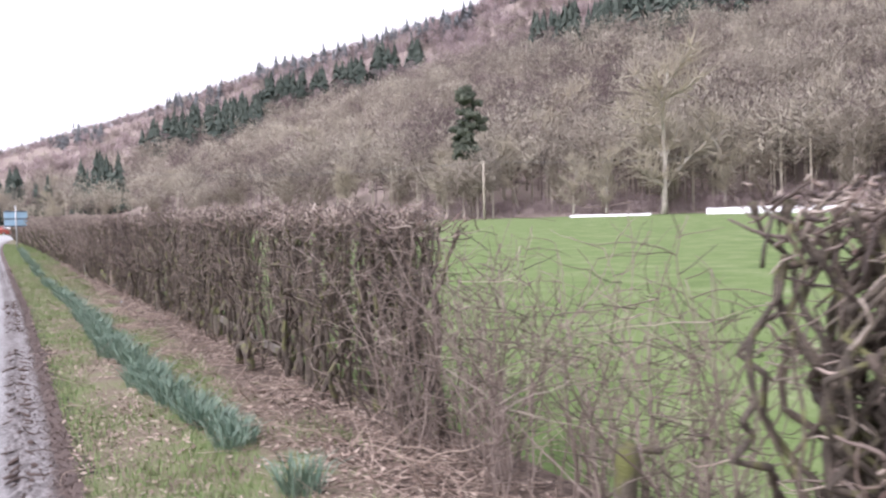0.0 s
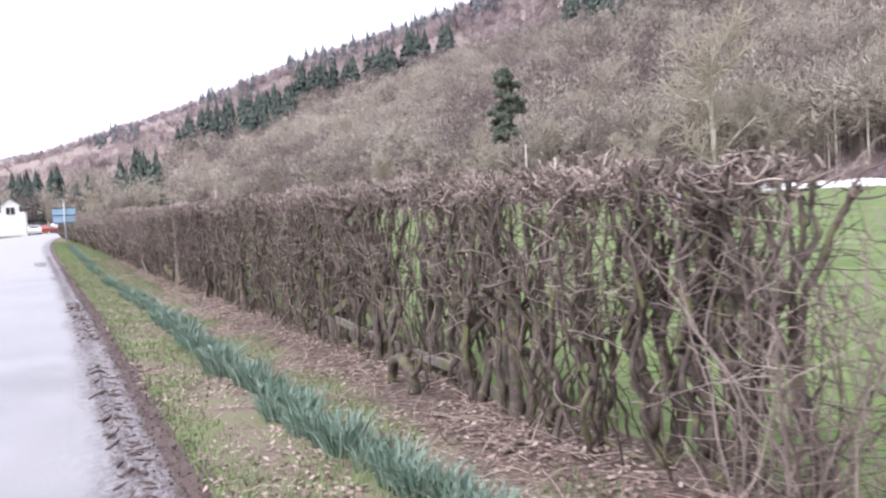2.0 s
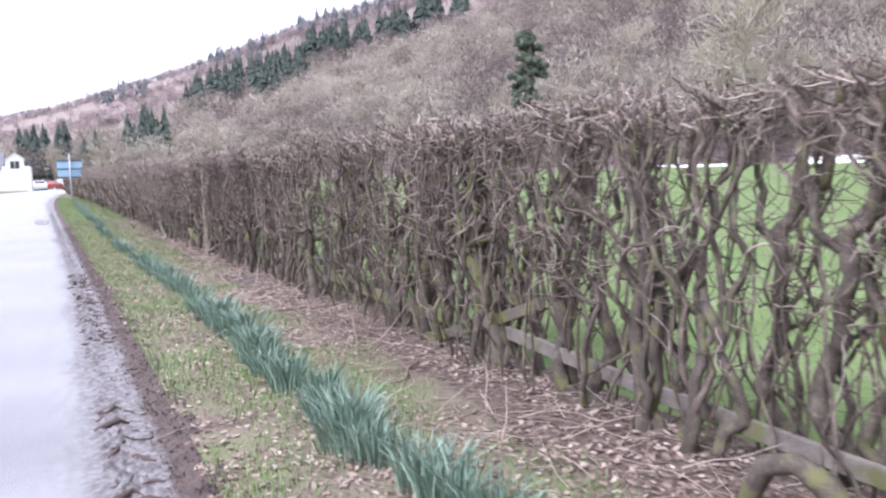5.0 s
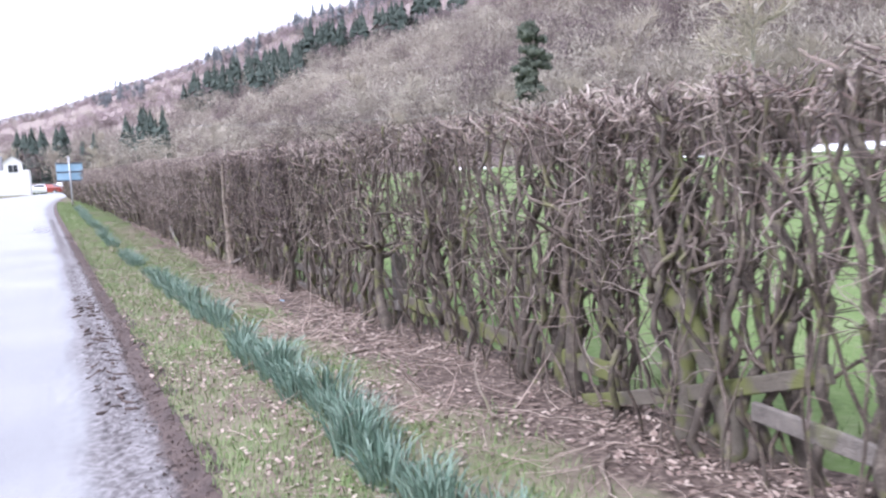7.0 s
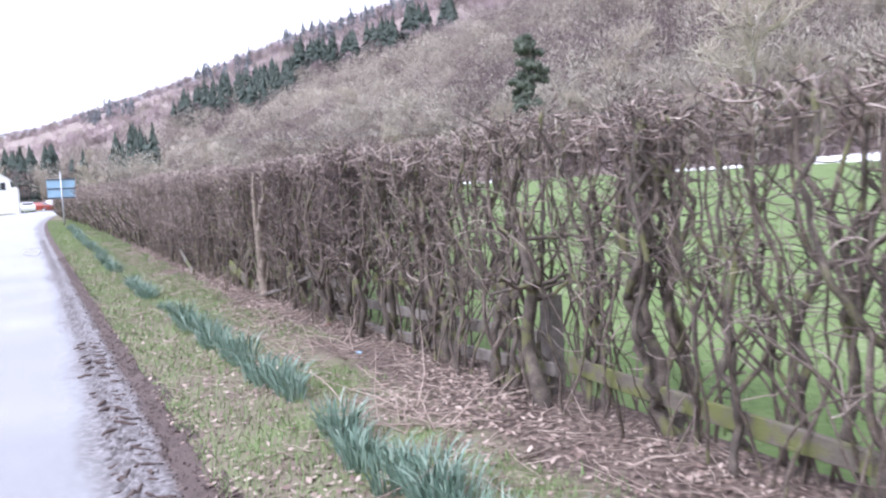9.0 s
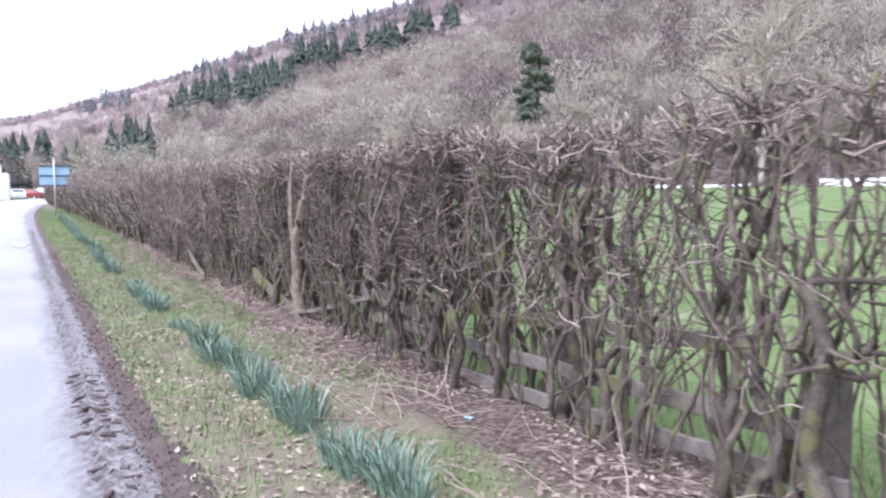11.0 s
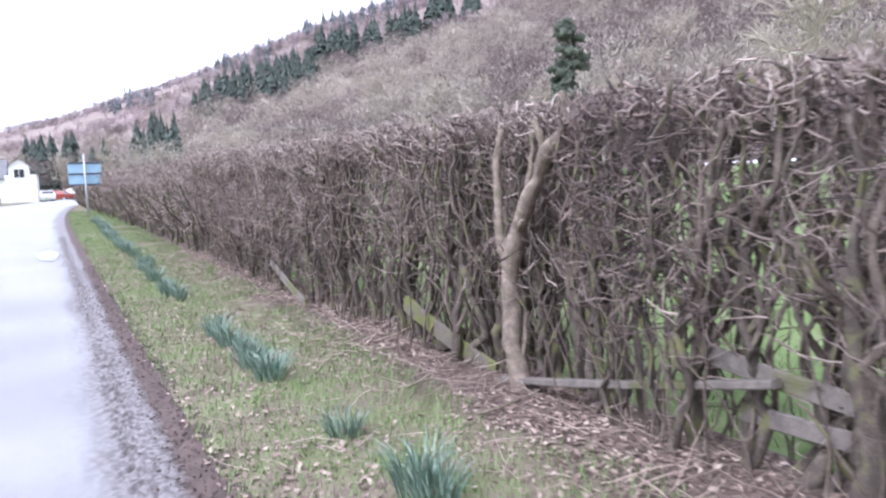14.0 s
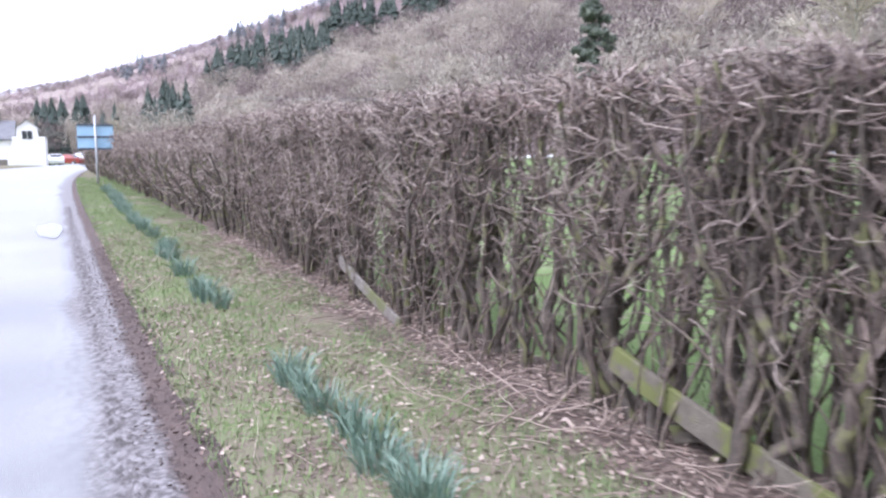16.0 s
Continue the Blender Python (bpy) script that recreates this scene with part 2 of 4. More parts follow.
M_POLE = material("pole_timber", [(0.30, 0.26, 0.21), (0.42, 0.37, 0.31), (0.50, 0.46, 0.40)], 4, 0.85, 0.3, 30)
M_WIRE = material("wire_grey", [(0.20, 0.20, 0.20), (0.3, 0.3, 0.3)], 4, 0.6, 0.0, 30)
M_PUDDLE = material("puddle_water", [(0.03, 0.03, 0.03), (0.05, 0.05, 0.05)], 2, 0.05, 0.0, 10)

# ---- mesh helpers ----
rnd = random.Random(7)


class Geo:
    """Collects tubes, strips and boxes into one mesh."""

    def __init__(self):
        self.v, self.f, self.nrm = [], [], {}

    def tube(self, pts, radii, sides=5, cap=True):
        first = len(self.v)
        prev = None
        n = len(pts)
        for k in range(n):
            a, b = pts[max(0, k - 1)], pts[min(n - 1, k + 1)]
            d = (b - a).normalized() if (b - a).length > 1e-9 else Vector((0, 0, 1))
            ref = prev if prev is not None else (Vector((1, 0, 0)) if abs(d.x) < 0.9 else Vector((0, 1, 0)))
            s = (ref - d * ref.dot(d)).normalized()
            prev = s
            w = d.cross(s)
            for j in range(sides):
                an = 2 * math.pi * j / sides
                self.v.append(pts[k] + (s * math.cos(an) + w * math.sin(an)) * radii[k])
        for k in range(n - 1):
            for j in range(sides):
                a, b = first + k * sides + j, first + k * sides + (j + 1) % sides
                self.f.append((a, b, b + sides, a + sides))
        if cap:
            self.f.append(tuple(first + (n - 1) * sides + j for j in range(sides)))
            self.f.append(tuple(first + j for j in reversed(range(sides))))

    def poly(self, *pts):
        first = len(self.v)
        self.v += [Vector(p) for p in pts]
        self.f.append(tuple(range(first, first + len(pts))))

    def strip(self, pts, side, widths):
        first = len(self.v)
        for p, w in zip(pts, widths):
            self.v += [p - side * w / 2, p + side * w / 2]
        for k in range(len(pts) - 1):
            a = first + 2 * k
            self.f.append((a, a + 1, a + 3, a + 2))

    def box(self, lo, hi, m=None):
        first = len(self.v)
        for x in (lo[0], hi[0]):
            for y in (lo[1], hi[1]):
                for z in (lo[2], hi[2]):
                    p = Vector((x, y, z))
                    self.v.append(m @ p if m is not None else p)
        for q in ((0, 1, 3, 2), (4, 6, 7, 5), (0, 4, 5, 1), (2, 3, 7, 6), (0, 2, 6, 4), (1, 5, 7, 3)):
            self.f.append(tuple(first + i for i in q))

    def mesh(self, name, mat, smooth=True):
        me = bpy.data.meshes.new(name)
        me.from_pydata([tuple(p) for p in self.v], [], self.f)
        me.materials.append(mat)
        if smooth:
            me.polygons.foreach_set("use_smooth", [True] * len(me.polygons))
        me.update()
        if self.nrm:
            me.normals_split_custom_set_from_vertices([tuple(self.nrm.get(k, (0, 0, 1))) for k in range(len(self.v))])
        return me


def part(name, geo, mat, parent, label="", smooth=True):
    ob = new(name, geo.mesh(name, mat, smooth))
    ob.parent = parent
    if label:
        tagged(ob, label)
    return ob


def bevelled(name, lo, hi, mat, parent, r=0.01, m=None):
    """A box part with rounded edges."""
    bm = bmesh.new()
    bmesh.ops.create_cube(bm, size=1.0)
    for v in bm.verts:
        v.co = Vector([lo[i] + (v.co[i] + 0.5) * (hi[i] - lo[i]) for i in range(3)])
    bmesh.ops.bevel(bm, geom=bm.edges[:], offset=r, segments=2, affect="EDGES")
    if m is not None:
        bm.transform(m)
    me = bpy.data.meshes.new(name)
    bm.to_mesh(me)
    bm.free()
    me.materials.append(mat)
    ob = new(name, me)
    ob.parent = parent
    return ob


def lerp(table, v):
    xs = [a[0] for a in table]
    return [float(np.interp(v, xs, [a[i] for a in table])) for i in range(1, len(table[0]))]


# ---- lie of the land ----
BEND_Y = (-50, 14, 20, 26, 32, 38, 44, 50, 56, 61, 66, 71, 76, 82, 90, 115, 240)
BEND_X = (0, 0, -0.03, -0.11, -0.23, -0.38, -0.54, -0.66, -0.72, -0.68, -0.56, -0.36, -0.10, 0.32, 1.0, 3.4, 16.0)


def bend(y):
    """How far the lane swings to the side."""
    return float(np.interp(y, BEND_Y, BEND_X))


def rise(y):
    """The lane's gentle rise ahead."""
    return float(np.interp(y, (-50, 26, 30, 60, 75, 115, 400), (0, 0, 0.03, 0.78, 1.0, 1.25, 2.5)))


def at(u, y, z=0.0):
    return Vector((u + bend(y), y, rise(y) + z))


RIDGE = [(-180, 1500, 3.0), (-90, 2600, 1.5), (-40, 3000, 2.0), (-12, 2600, 3.0), (-4.5, 2200, 4.1), (0, 1800, 5.1), (8, 1400, 7.5),
         (17, 1100, 10.8), (28, 900, 13.6), (33, 820, 15.0), (45, 720, 18.0), (60, 650, 20.0), (90, 600, 20.0), (130, 700, 12.0), (180, 1500, 3.0)]
FOOT = [(-180, 600), (-40, 700), (-10, 460), (0, 380), (10, 280), (20, 200), (30, 155), (60, 130), (90, 140), (150, 300), (180, 600)]


def land(x, y):
    """Height of the ground: lane, field, valley side."""
    az, r = math.degrees(math.atan2(x, y - 10)), math.hypot(x, y - 10)
    z = rise(y) if y < 130 else rise(130)
    z += 0.012 * max(0.0, x - 6)
    far, el = lerp(RIDGE, az)
    foot, = lerp(FOOT, az)
    top = far * math.tan(radians(el))
    s = (r - foot) / (far - foot)
    if s > 0:
        wave = noise.noise(Vector((x, y, 0)) * 0.004) * 14 * min(1, s * 3) * min(1, max(0, 1.0 - s) * 4 + 0.12)
        z += top * (min(1, s) ** 1.12) + wave - max(0, s - 1) * 60
    return z


def ground_sheet():
    radii = [0.5, 2, 4, 6, 8, 10, 13, 16, 20, 25, 30, 36, 42]
    while radii[-1] < 4300:
        radii.append(radii[-1] * 1.045)
    steps = 240
    g = Geo()
    for r in radii:
        for k in range(steps):
            a = 2 * math.pi * k / steps
            x, y = r * math.sin(a), 10 + r * math.cos(a)
            z = land(x, y)
            u = x - bend(y)
            z -= 0.2 * min(1, max(0, (3.6 - u) / 0.6)) + 0.03
            g.v.append(Vector((x, y, z)))
    g.f.append(tuple(reversed(range(steps))))
    for i in range(len(radii) - 1):
        for k in range(steps):
            a, b = i * steps + k, i * steps + (k + 1) % steps
            g.f.append((a, a + steps, b + steps, b))
    me = g.mesh("ground", M_FIELD)
    me.materials.append(M_HILL)
    for p in me.polygons:
        c = p.center
        az, r = math.degrees(math.atan2(c.x, c.y - 10)), math.hypot(c.x, c.y - 10)
        if r > lerp(FOOT, az)[0] * 0.97:
            p.material_index = 1
    return tagged(new("ground", me), "green pasture field rising into a wooded brown hillside", "ground", kind="structure")


def strip_sheet(name, us, ys, height, mat, label, category):
    g = Geo()
    for y in ys:
        for u in us:
            g.v.append(at(u, y, height(u, y)))
    n = len(us)
    for i in range(len(ys) - 1):
        for j in range(n - 1):
            a = i * n + j
            g.f.append((a, a + 1, a + n + 1, a + n))
    me = g.mesh(name, mat)
    me.attributes.new("across", "FLOAT", "POINT").data.foreach_set("value", [u for _ in ys for u in us])
    return tagged(new(name, me), label, category, kind="structure")


def frange(a, b, s):
    return [a + s * k for k in range(int((b - a) / s) + 1)]


def verge_height(u, y):
    h = float(np.interp(u, (0.42, 0.5, 0.62, 0.95, 2.0, 3.2, 3.8), (-0.06, 0.0, 0.045, 0.06, 0.05, 0.05, -0.25)))
    if 0.55 < u < 4.2:
        h += 0.022 * noise.noise(Vector((u * 2.2, y * 2.2, 0))) + 0.012 * noise.noise(Vector((u * 7, y * 7, 3)))
    elif u <= 0.55:
        h += 0.03 * noise.noise(Vector((u * 9, y * 5, 5)))
    return h


def mud_height(u, y):
    """A thin film of mud on the asphalt that thickens to the verge; a row of tread lugs crosses it."""
    base = float(np.interp(u, (-0.56, -0.1, 0.1, 0.3, 0.5, 0.62), (0.004, 0.004, 0.006, 0.010, 0.020, 0.0)))
    base -= 0.012 * max(0.0, (y - 30) / 14) + 0.008 * abs(u + 2.7)
    wet = float(np.interp(u, (-0.25, 0.08), (0.05, 1.0)))
    lugs = math.sin((y + abs(u - 0.24) * 1.1) * 40 + 2.5 * noise.noise(Vector((u * 3, y * 0.8, 4))))
    lugs = max(-0.35, lugs) * math.exp(-((u - 0.25) / 0.075) ** 2) * min(1.0, max(0.0, noise.noise(Vector((0, y * 0.35, 8))) + 0.85))
    return base + wet * (0.008 * noise.noise(Vector((u * 5, y * 1.2, 1))) + 0.008 * noise.noise(Vector((u * 16, y * 9, 2)))) + 0.045 * lugs


def soil_edge(me):
    """The bare earth lip of the verge."""
    me.materials.append(M_SOIL)
    for p in me.polygons:
        if p.center.x - bend(p.center.y) < 0.66 + 0.07 * noise.noise(Vector((0, p.center.y * 1.7, 6))):
            p.material_index = 1


ground_sheet()
NEAR = frange(-4, 46, 0.25)
strip_sheet("road", [-6.0, -4.5, -3.0, -1.5, -0.6, 0.0, 0.75], frange(-40, 45, 1.0) + frange(46, 240, 3.0),
            lambda u, y: 0.0 - 0.008 * abs(u + 2.7), M_ROAD, "wet pale grey asphalt country lane", "road")
soil_edge(strip_sheet("verge", [0.42, 0.46, 0.5, 0.55, 0.62, 0.7, 0.8, 0.95, 1.1, 1.3, 1.5, 1.75, 2.0, 2.25, 2.5, 2.75, 3.0, 3.2, 3.5, 3.8],
            frange(-40, 0, 2.0) + frange(0.12, 46, 0.12) + frange(46.3, 120, 1.5), verge_height, M_VERGE,
            "grassy earth verge with dead leaves under a hedge", "verge").data)
strip_sheet("verge_far_side", [-12, -8, -6.6, -5.9], frange(-40, 112, 2.0), lambda u, y: 0.05 if u < -6 else -0.05, M_VERGE, "rough grass verge", "verge")
strip_sheet("mud_strip", frange(-0.56, 0.62, 0.025), frange(2.0, 46, 0.035), mud_height, M_ROAD, "wet churned mud with tyre tread marks along the lane", "mud")


# ---- far woods ----
def bare_crown(g, base, h, w, n, rr, size):
    """One leafless tree: a slim trunk and a rounded crown of fine twig sprays with gaps."""
    g.tube([base, base + Vector((rr.uniform(-0.4, 0.4), 0, h * 0.6))], [h * 0.014, h * 0.006], 3, False)
    for k in range(len(g.v) - 6, len(g.v)):
        g.nrm[k] = (-0.6, -0.6, 0.3)
    lobes = [(Vector((rr.uniform(-0.45, 0.45) * w, rr.uniform(-0.45, 0.45) * w, h * rr.uniform(0.45, 0.74))), rr.uniform(0.5, 0.72)) for _ in range(4)]
    for k in range(n):
        c, f = lobes[k % 4]
        th, ph = rr.uniform(0, 2 * math.pi), math.asin(rr.uniform(-0.75, 1.0))
        out = Vector((math.cos(th) * math.cos(ph) * w, math.sin(th) * math.cos(ph) * w, math.sin(ph) * h * 0.36)) * f
        p = base + c + out * rr.uniform(0.55, 1.0)
        d = (out.normalized() + Vector((rr.gauss(0, 0.5), rr.gauss(0, 0.5), rr.gauss(0.25, 0.4)))).normalized() * size * rr.uniform(0.6, 1.3)
        s = d.cross(Vector((rr.uniform(-1, 1), rr.uniform(-1, 1), rr.uniform(-1, 1)))).normalized() * size * rr.uniform(0.03, 0.08)
        first = len(g.v)
        g.poly(p - d * 0.5, p + d * 0.5 + s, p + d * 0.5 - s)
        out.z += 0.12 * h
        for k2 in range(3):
            g.nrm[first + k2] = out.normalized()


def conifer(g, base, h, w, n, rr):
    for k in range(n):
        f = (k + rr.random()) / n
        z = h * (0.08 + 0.92 * f)
        rad = w * (1 - f) ** 0.85 * rr.uniform(0.75, 1.1) + 0.12
        th = rr.uniform(0, 2 * math.pi)
        d = Vector((math.cos(th), math.sin(th), 0))
        s = Vector((-d.y, d.x, 0)) * rad * rr.uniform(0.4, 0.65)
        c = base + Vector((0, 0, z))
        g.poly(c + Vector((0, 0, h * 0.08)), c + d * rad - s - Vector((0, 0, h * 0.05)), c + d * rad + s - Vector((0, 0, h * 0.06)))


# conifer stands on the slope: bearing and elevation at either end, half height in degrees, count
FIRS = [(-2.4, 0.9, 0.7, 0.9, 0.7, 60), (0.9, 0.9, 3.1, 0.9, 0.5, 9), (4.2, 1.4, 7.1, 1.6, 1.0, 44), (8.2, 5.4, 10.2, 5.6, 0.9, 44),
        (10.3, 5.7, 13.5, 6.1, 1.0, 120), (13.7, 6.0, 16.4, 6.6, 1.2, 130), (16.5, 8.3, 21.0, 8.8, 0.5, 80), (21.8, 9.3, 24.0, 9.5, 0.5, 34),
        (24.5, 10.2, 28.0, 10.6, 0.6, 60), (36.5, 11.2, 43.0, 12.4, 0.9, 110), (43.0, 12.2, 53.0, 13.0, 1.2, 200), (53.0, 13.0, 64.0, 13.5, 1.0, 90)]
# far stands, drawn in the haze-greyed needle colour
HAZE_FIRS = [(2.0, 5.4, 5.8, 6.1, 0.4, 30), (8.0, 7.3, 14.0, 8.9, 0.5, 30), (16.0, 10.0, 24.0, 12.0, 0.5, 46), (24.0, 12.2, 32.0, 13.6, 0.5, 40)]


def slope_spot(az, el):
    """The place on the valley side that stands at a bearing and an elevation from the lane."""
    foot, = lerp(FOOT, az)
    far, _ = lerp(RIDGE, az)
    for k in range(60):
        r = foot + (far - foot) * k / 59
        x, y = r * math.sin(radians(az)), 10 + r * math.cos(radians(az))
        z = land(x, y)
        if math.degrees(math.atan2(z - 1.5, r)) >= el:
            break
    return Vector((x, y, z - 1.0)), r


def hillside_woods():
    rr = random.Random(3)
    bares, larch, fir, grey = [Geo(), Geo(), Geo()], Geo(), Geo(), Geo()
    for _ in range(5600):
        az = rr.uniform(-14, 66)
        foot, = lerp(FOOT, az)
        far, el = lerp(RIDGE, az)
        s = rr.random() ** 1.05
        r = foot * 1.03 + (far * 1.01 - foot * 1.03) * s
        x, y = r * math.sin(radians(az)), 10 + r * math.cos(radians(az))
        z = land(x, y) - (4.0 if s > 0.9 else 0.5)
        elev = math.degrees(math.atan2(z + 6, r))
        base = Vector((x, y, z))
        line = float(np.interp(az, (-20, 0, 5, 12, 18, 26, 34, 44, 60), (2.6, 3.0, 4.4, 6.6, 8.4, 10.2, 12.0, 13.4, 14.5)))
        patch = noise.noise(Vector((x, y, 5)) * 0.012)
        detail, size = (330, 1.75) if r < 330 else (170, 2.4) if r < 600 else (80, 3.2)
        if elev > line:
            tone = rr.random() + 0.7 * patch
            h, w = rr.uniform(12, 19), rr.uniform(4.0, 6.5)
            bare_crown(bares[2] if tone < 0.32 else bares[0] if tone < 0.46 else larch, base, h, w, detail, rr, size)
        else:
            tone = rr.random() + 0.5 * patch
            h = rr.uniform(12, 22)
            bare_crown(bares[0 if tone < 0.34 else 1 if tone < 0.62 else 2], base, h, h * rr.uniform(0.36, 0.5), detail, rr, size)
    for _ in range(900):
        az = rr.uniform(-10, 48)
        far, el = lerp(RIDGE, az)
        r = far * rr.uniform(0.9, 1.0)
        x, y = r * math.sin(radians(az)), 10 + r * math.cos(radians(az))
        base = Vector((x, y, land(x, y) - 4.0))
        k = rr.random() + 0.8 * noise.noise(Vector((az * 0.8, 0, 2)))
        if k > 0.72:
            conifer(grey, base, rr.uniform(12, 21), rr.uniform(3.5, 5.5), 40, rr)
        else:
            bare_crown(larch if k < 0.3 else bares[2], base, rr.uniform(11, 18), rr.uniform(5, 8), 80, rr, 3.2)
    # broad pale crowns along the front of the wood
    az = 1.5
    while az < 62:
        r = lerp(FOOT, az)[0] * rr.uniform(1.0, 1.10)
        x, y = r * math.sin(radians(az)), 10 + r * math.cos(radians(az))
        h = rr.uniform(15, 23)
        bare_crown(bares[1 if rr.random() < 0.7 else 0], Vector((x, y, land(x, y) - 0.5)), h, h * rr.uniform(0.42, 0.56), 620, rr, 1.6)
        az += rr.uniform(0.9, 2.6) * min(1.4, 260 / r)
    for az, h in ((31.0, 13), (32.2, 15), (33.3, 14), (34.5, 16)):
        x, y = 141 * math.sin(radians(az)), 10 + 141 * math.cos(radians(az))
        bare_crown(bares[0], Vector((x, y, land(x, y) - 0.5)), h, h * 0.42, 520, rr, 1.5)
    for stands, g in ((FIRS, fir), (HAZE_FIRS, grey)):
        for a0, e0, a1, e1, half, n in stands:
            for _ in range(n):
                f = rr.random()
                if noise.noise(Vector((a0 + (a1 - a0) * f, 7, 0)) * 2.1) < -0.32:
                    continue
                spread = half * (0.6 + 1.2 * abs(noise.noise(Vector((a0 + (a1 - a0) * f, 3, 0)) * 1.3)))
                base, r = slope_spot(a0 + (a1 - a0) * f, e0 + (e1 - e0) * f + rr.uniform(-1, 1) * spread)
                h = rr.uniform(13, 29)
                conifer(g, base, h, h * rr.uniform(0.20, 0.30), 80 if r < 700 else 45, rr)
    for g, m, w in zip(bares, (M_WOODS_HAZE, M_WOODS_PALE, M_WOODS_DARK), ("grey-brown", "pale grey", "dark brown")):
        tagged(new("deciduous_wood", g.mesh("deciduous_wood", m, False)), "leafless " + w + " deciduous trees covering the hillside, colour lifted for haze", "wood", kind="stuff")
    tagged(new("larch_wood", larch.mesh("larch_wood", M_LARCH, False)), "pinkish brown leafless larch wood on the upper hillside, paled with painted haze", "wood", kind="stuff")
    tagged(new("conifer_wood", fir.mesh("conifer_wood", M_CONIFER, False)), "dark green conifer stands on the hillside", "wood", kind="stuff")
    tagged(new("conifer_wood", grey.mesh("conifer_wood", M_FIR_HAZE, False)), "conifers along the hill crest, needle colour greyed with painted haze", "wood", kind="stuff")


def pine():
    """The broad evergreen that stands dark among the bare trees."""
    rr = random.Random(14)
    x, y, top = 82.0, 138.5, 27.5
    base = Vector((x, y, land(x, y) - 0.5))
    root = new("pine_tree")
    tagged(root, "tall dark green pine among bare woodland trees", "tree")
    root.location = base
    g = Geo()
    pts = grow(Vector((0, 0, -0.5)), Vector((0.03, 0, 1)), top * 0.93, 1.5, 0.04, rr, 0.1)
    g.tube(pts, taper(0.42, 0.12, len(pts)), 7)
    part("trunk", g, M_TREE_TRUNK, root)
    g = Geo()
    for k in range(56):
        z = top * rr.uniform(0.45, 0.97)
        w = top * 0.125 * float(np.interp(z / top, (0.1, 0.3, 0.6, 0.85, 1.0), (0.45, 0.8, 0.95, 0.75, 0.2)))
        th = rr.uniform(0, 2 * math.pi)
        c = Vector((math.cos(th), math.sin(th), 0)) * w * rr.uniform(0.2, 0.95) + Vector((0, 0, z))
        size = top * rr.uniform(0.03, 0.06)
        for _ in range(90):
            d = Vector((rr.gauss(0, 1), rr.gauss(0, 1), rr.gauss(0, 0.6))).normalized()
            q = c + Vector((d.x, d.y, d.z * 0.7)) * size * rr.uniform(0.5, 1.0)
            t = Vector((rr.gauss(0, 1), rr.gauss(0, 1), rr.gauss(0.3, 0.6))).normalized() * 0.9
            side = d.cross(t).normalized() * 0.28
            g.poly(q - t * 0.5, q + t * 0.5 + side, q + t * 0.5 - side)
    tagged(part("crown", g, M_PINE, root, "clumped dark green needles"), kind="stuff")


def grow(start, heading, length, step, wob, rr, lift=0.0):
    """A wandering path."""
    pts, p, d = [start.copy()], start.copy(), heading.normalized()
    for _ in range(max(2, int(length / step))):
        d = (d + Vector((rr.gauss(0, wob), rr.gauss(0, wob), rr.gauss(0, wob * 0.8) + lift))).normalized()
        p = p + d * step
        pts.append(p.copy())
    return pts


def taper(r0, r1, n):
    return [r0 + (r1 - r0) * k / max(1, n - 1) for k in range(n)]


def field_tree(seed, h, spread, trunk_mat):
    """A bare tree at the field's edge: trunk, limbs and a crown of fine twigs."""
    rr = random.Random(seed)
    root = new("bare_tree")
    tagged(root, "leafless deciduous tree with a pale grey trunk by the field edge", "tree", "trees at the field edge")
    tg, cg = Geo(), Geo()
    trunk = grow(Vector((0, 0, -0.3)), Vector((rr.uniform(-0.1, 0.1), rr.uniform(-0.1, 0.1), 1)), h * 0.75, h * 0.07, 0.07, rr, 0.05)
    tg.tube(trunk, taper(h * 0.016, h * 0.005, len(trunk)), 6)
    ends = []
    for k in range(15):
        f = rr.uniform(0.25, 1.0)
        a = trunk[min(len(trunk) - 1, int(f * (len(trunk) - 1)))]
        th = rr.uniform(0, 2 * math.pi)
        limb = grow(a, Vector((math.cos(th), math.sin(th), rr.uniform(0.4, 1.3))), spread * rr.uniform(0.6, 1.1) * (1.25 - 0.5 * f), h * 0.05, 0.16, rr, 0.06)
        lg = Geo()
        lg.tube(limb, taper(h * 0.008, h * 0.003, len(limb)), 4, False)
        part("limb", lg, trunk_mat, root)
        ends += limb[1:]
    for k in range(620):
        a = rr.choice(ends)
        up = Vector((a.x * 0.6 / spread, a.y * 0.6 / spread, rr.uniform(0.0, 0.9))) + Vector((rr.gauss(0, 0.5), rr.gauss(0, 0.5), rr.gauss(0, 0.35)))
        twig = grow(a, up, h * rr.uniform(0.07, 0.17), h * 0.045, 0.2, rr, 0.02)
        cg.tube(twig, taper(h * 0.0036, h * 0.0014, len(twig)), 3, False)
    part("trunk", tg, trunk_mat, root)
    tagged(part("crown", cg, M_WOODS_PALE if seed in (3, 4) else M_WOODS_HAZE, root, "fine grey-brown leafless twigs"), kind="stuff")
    return root


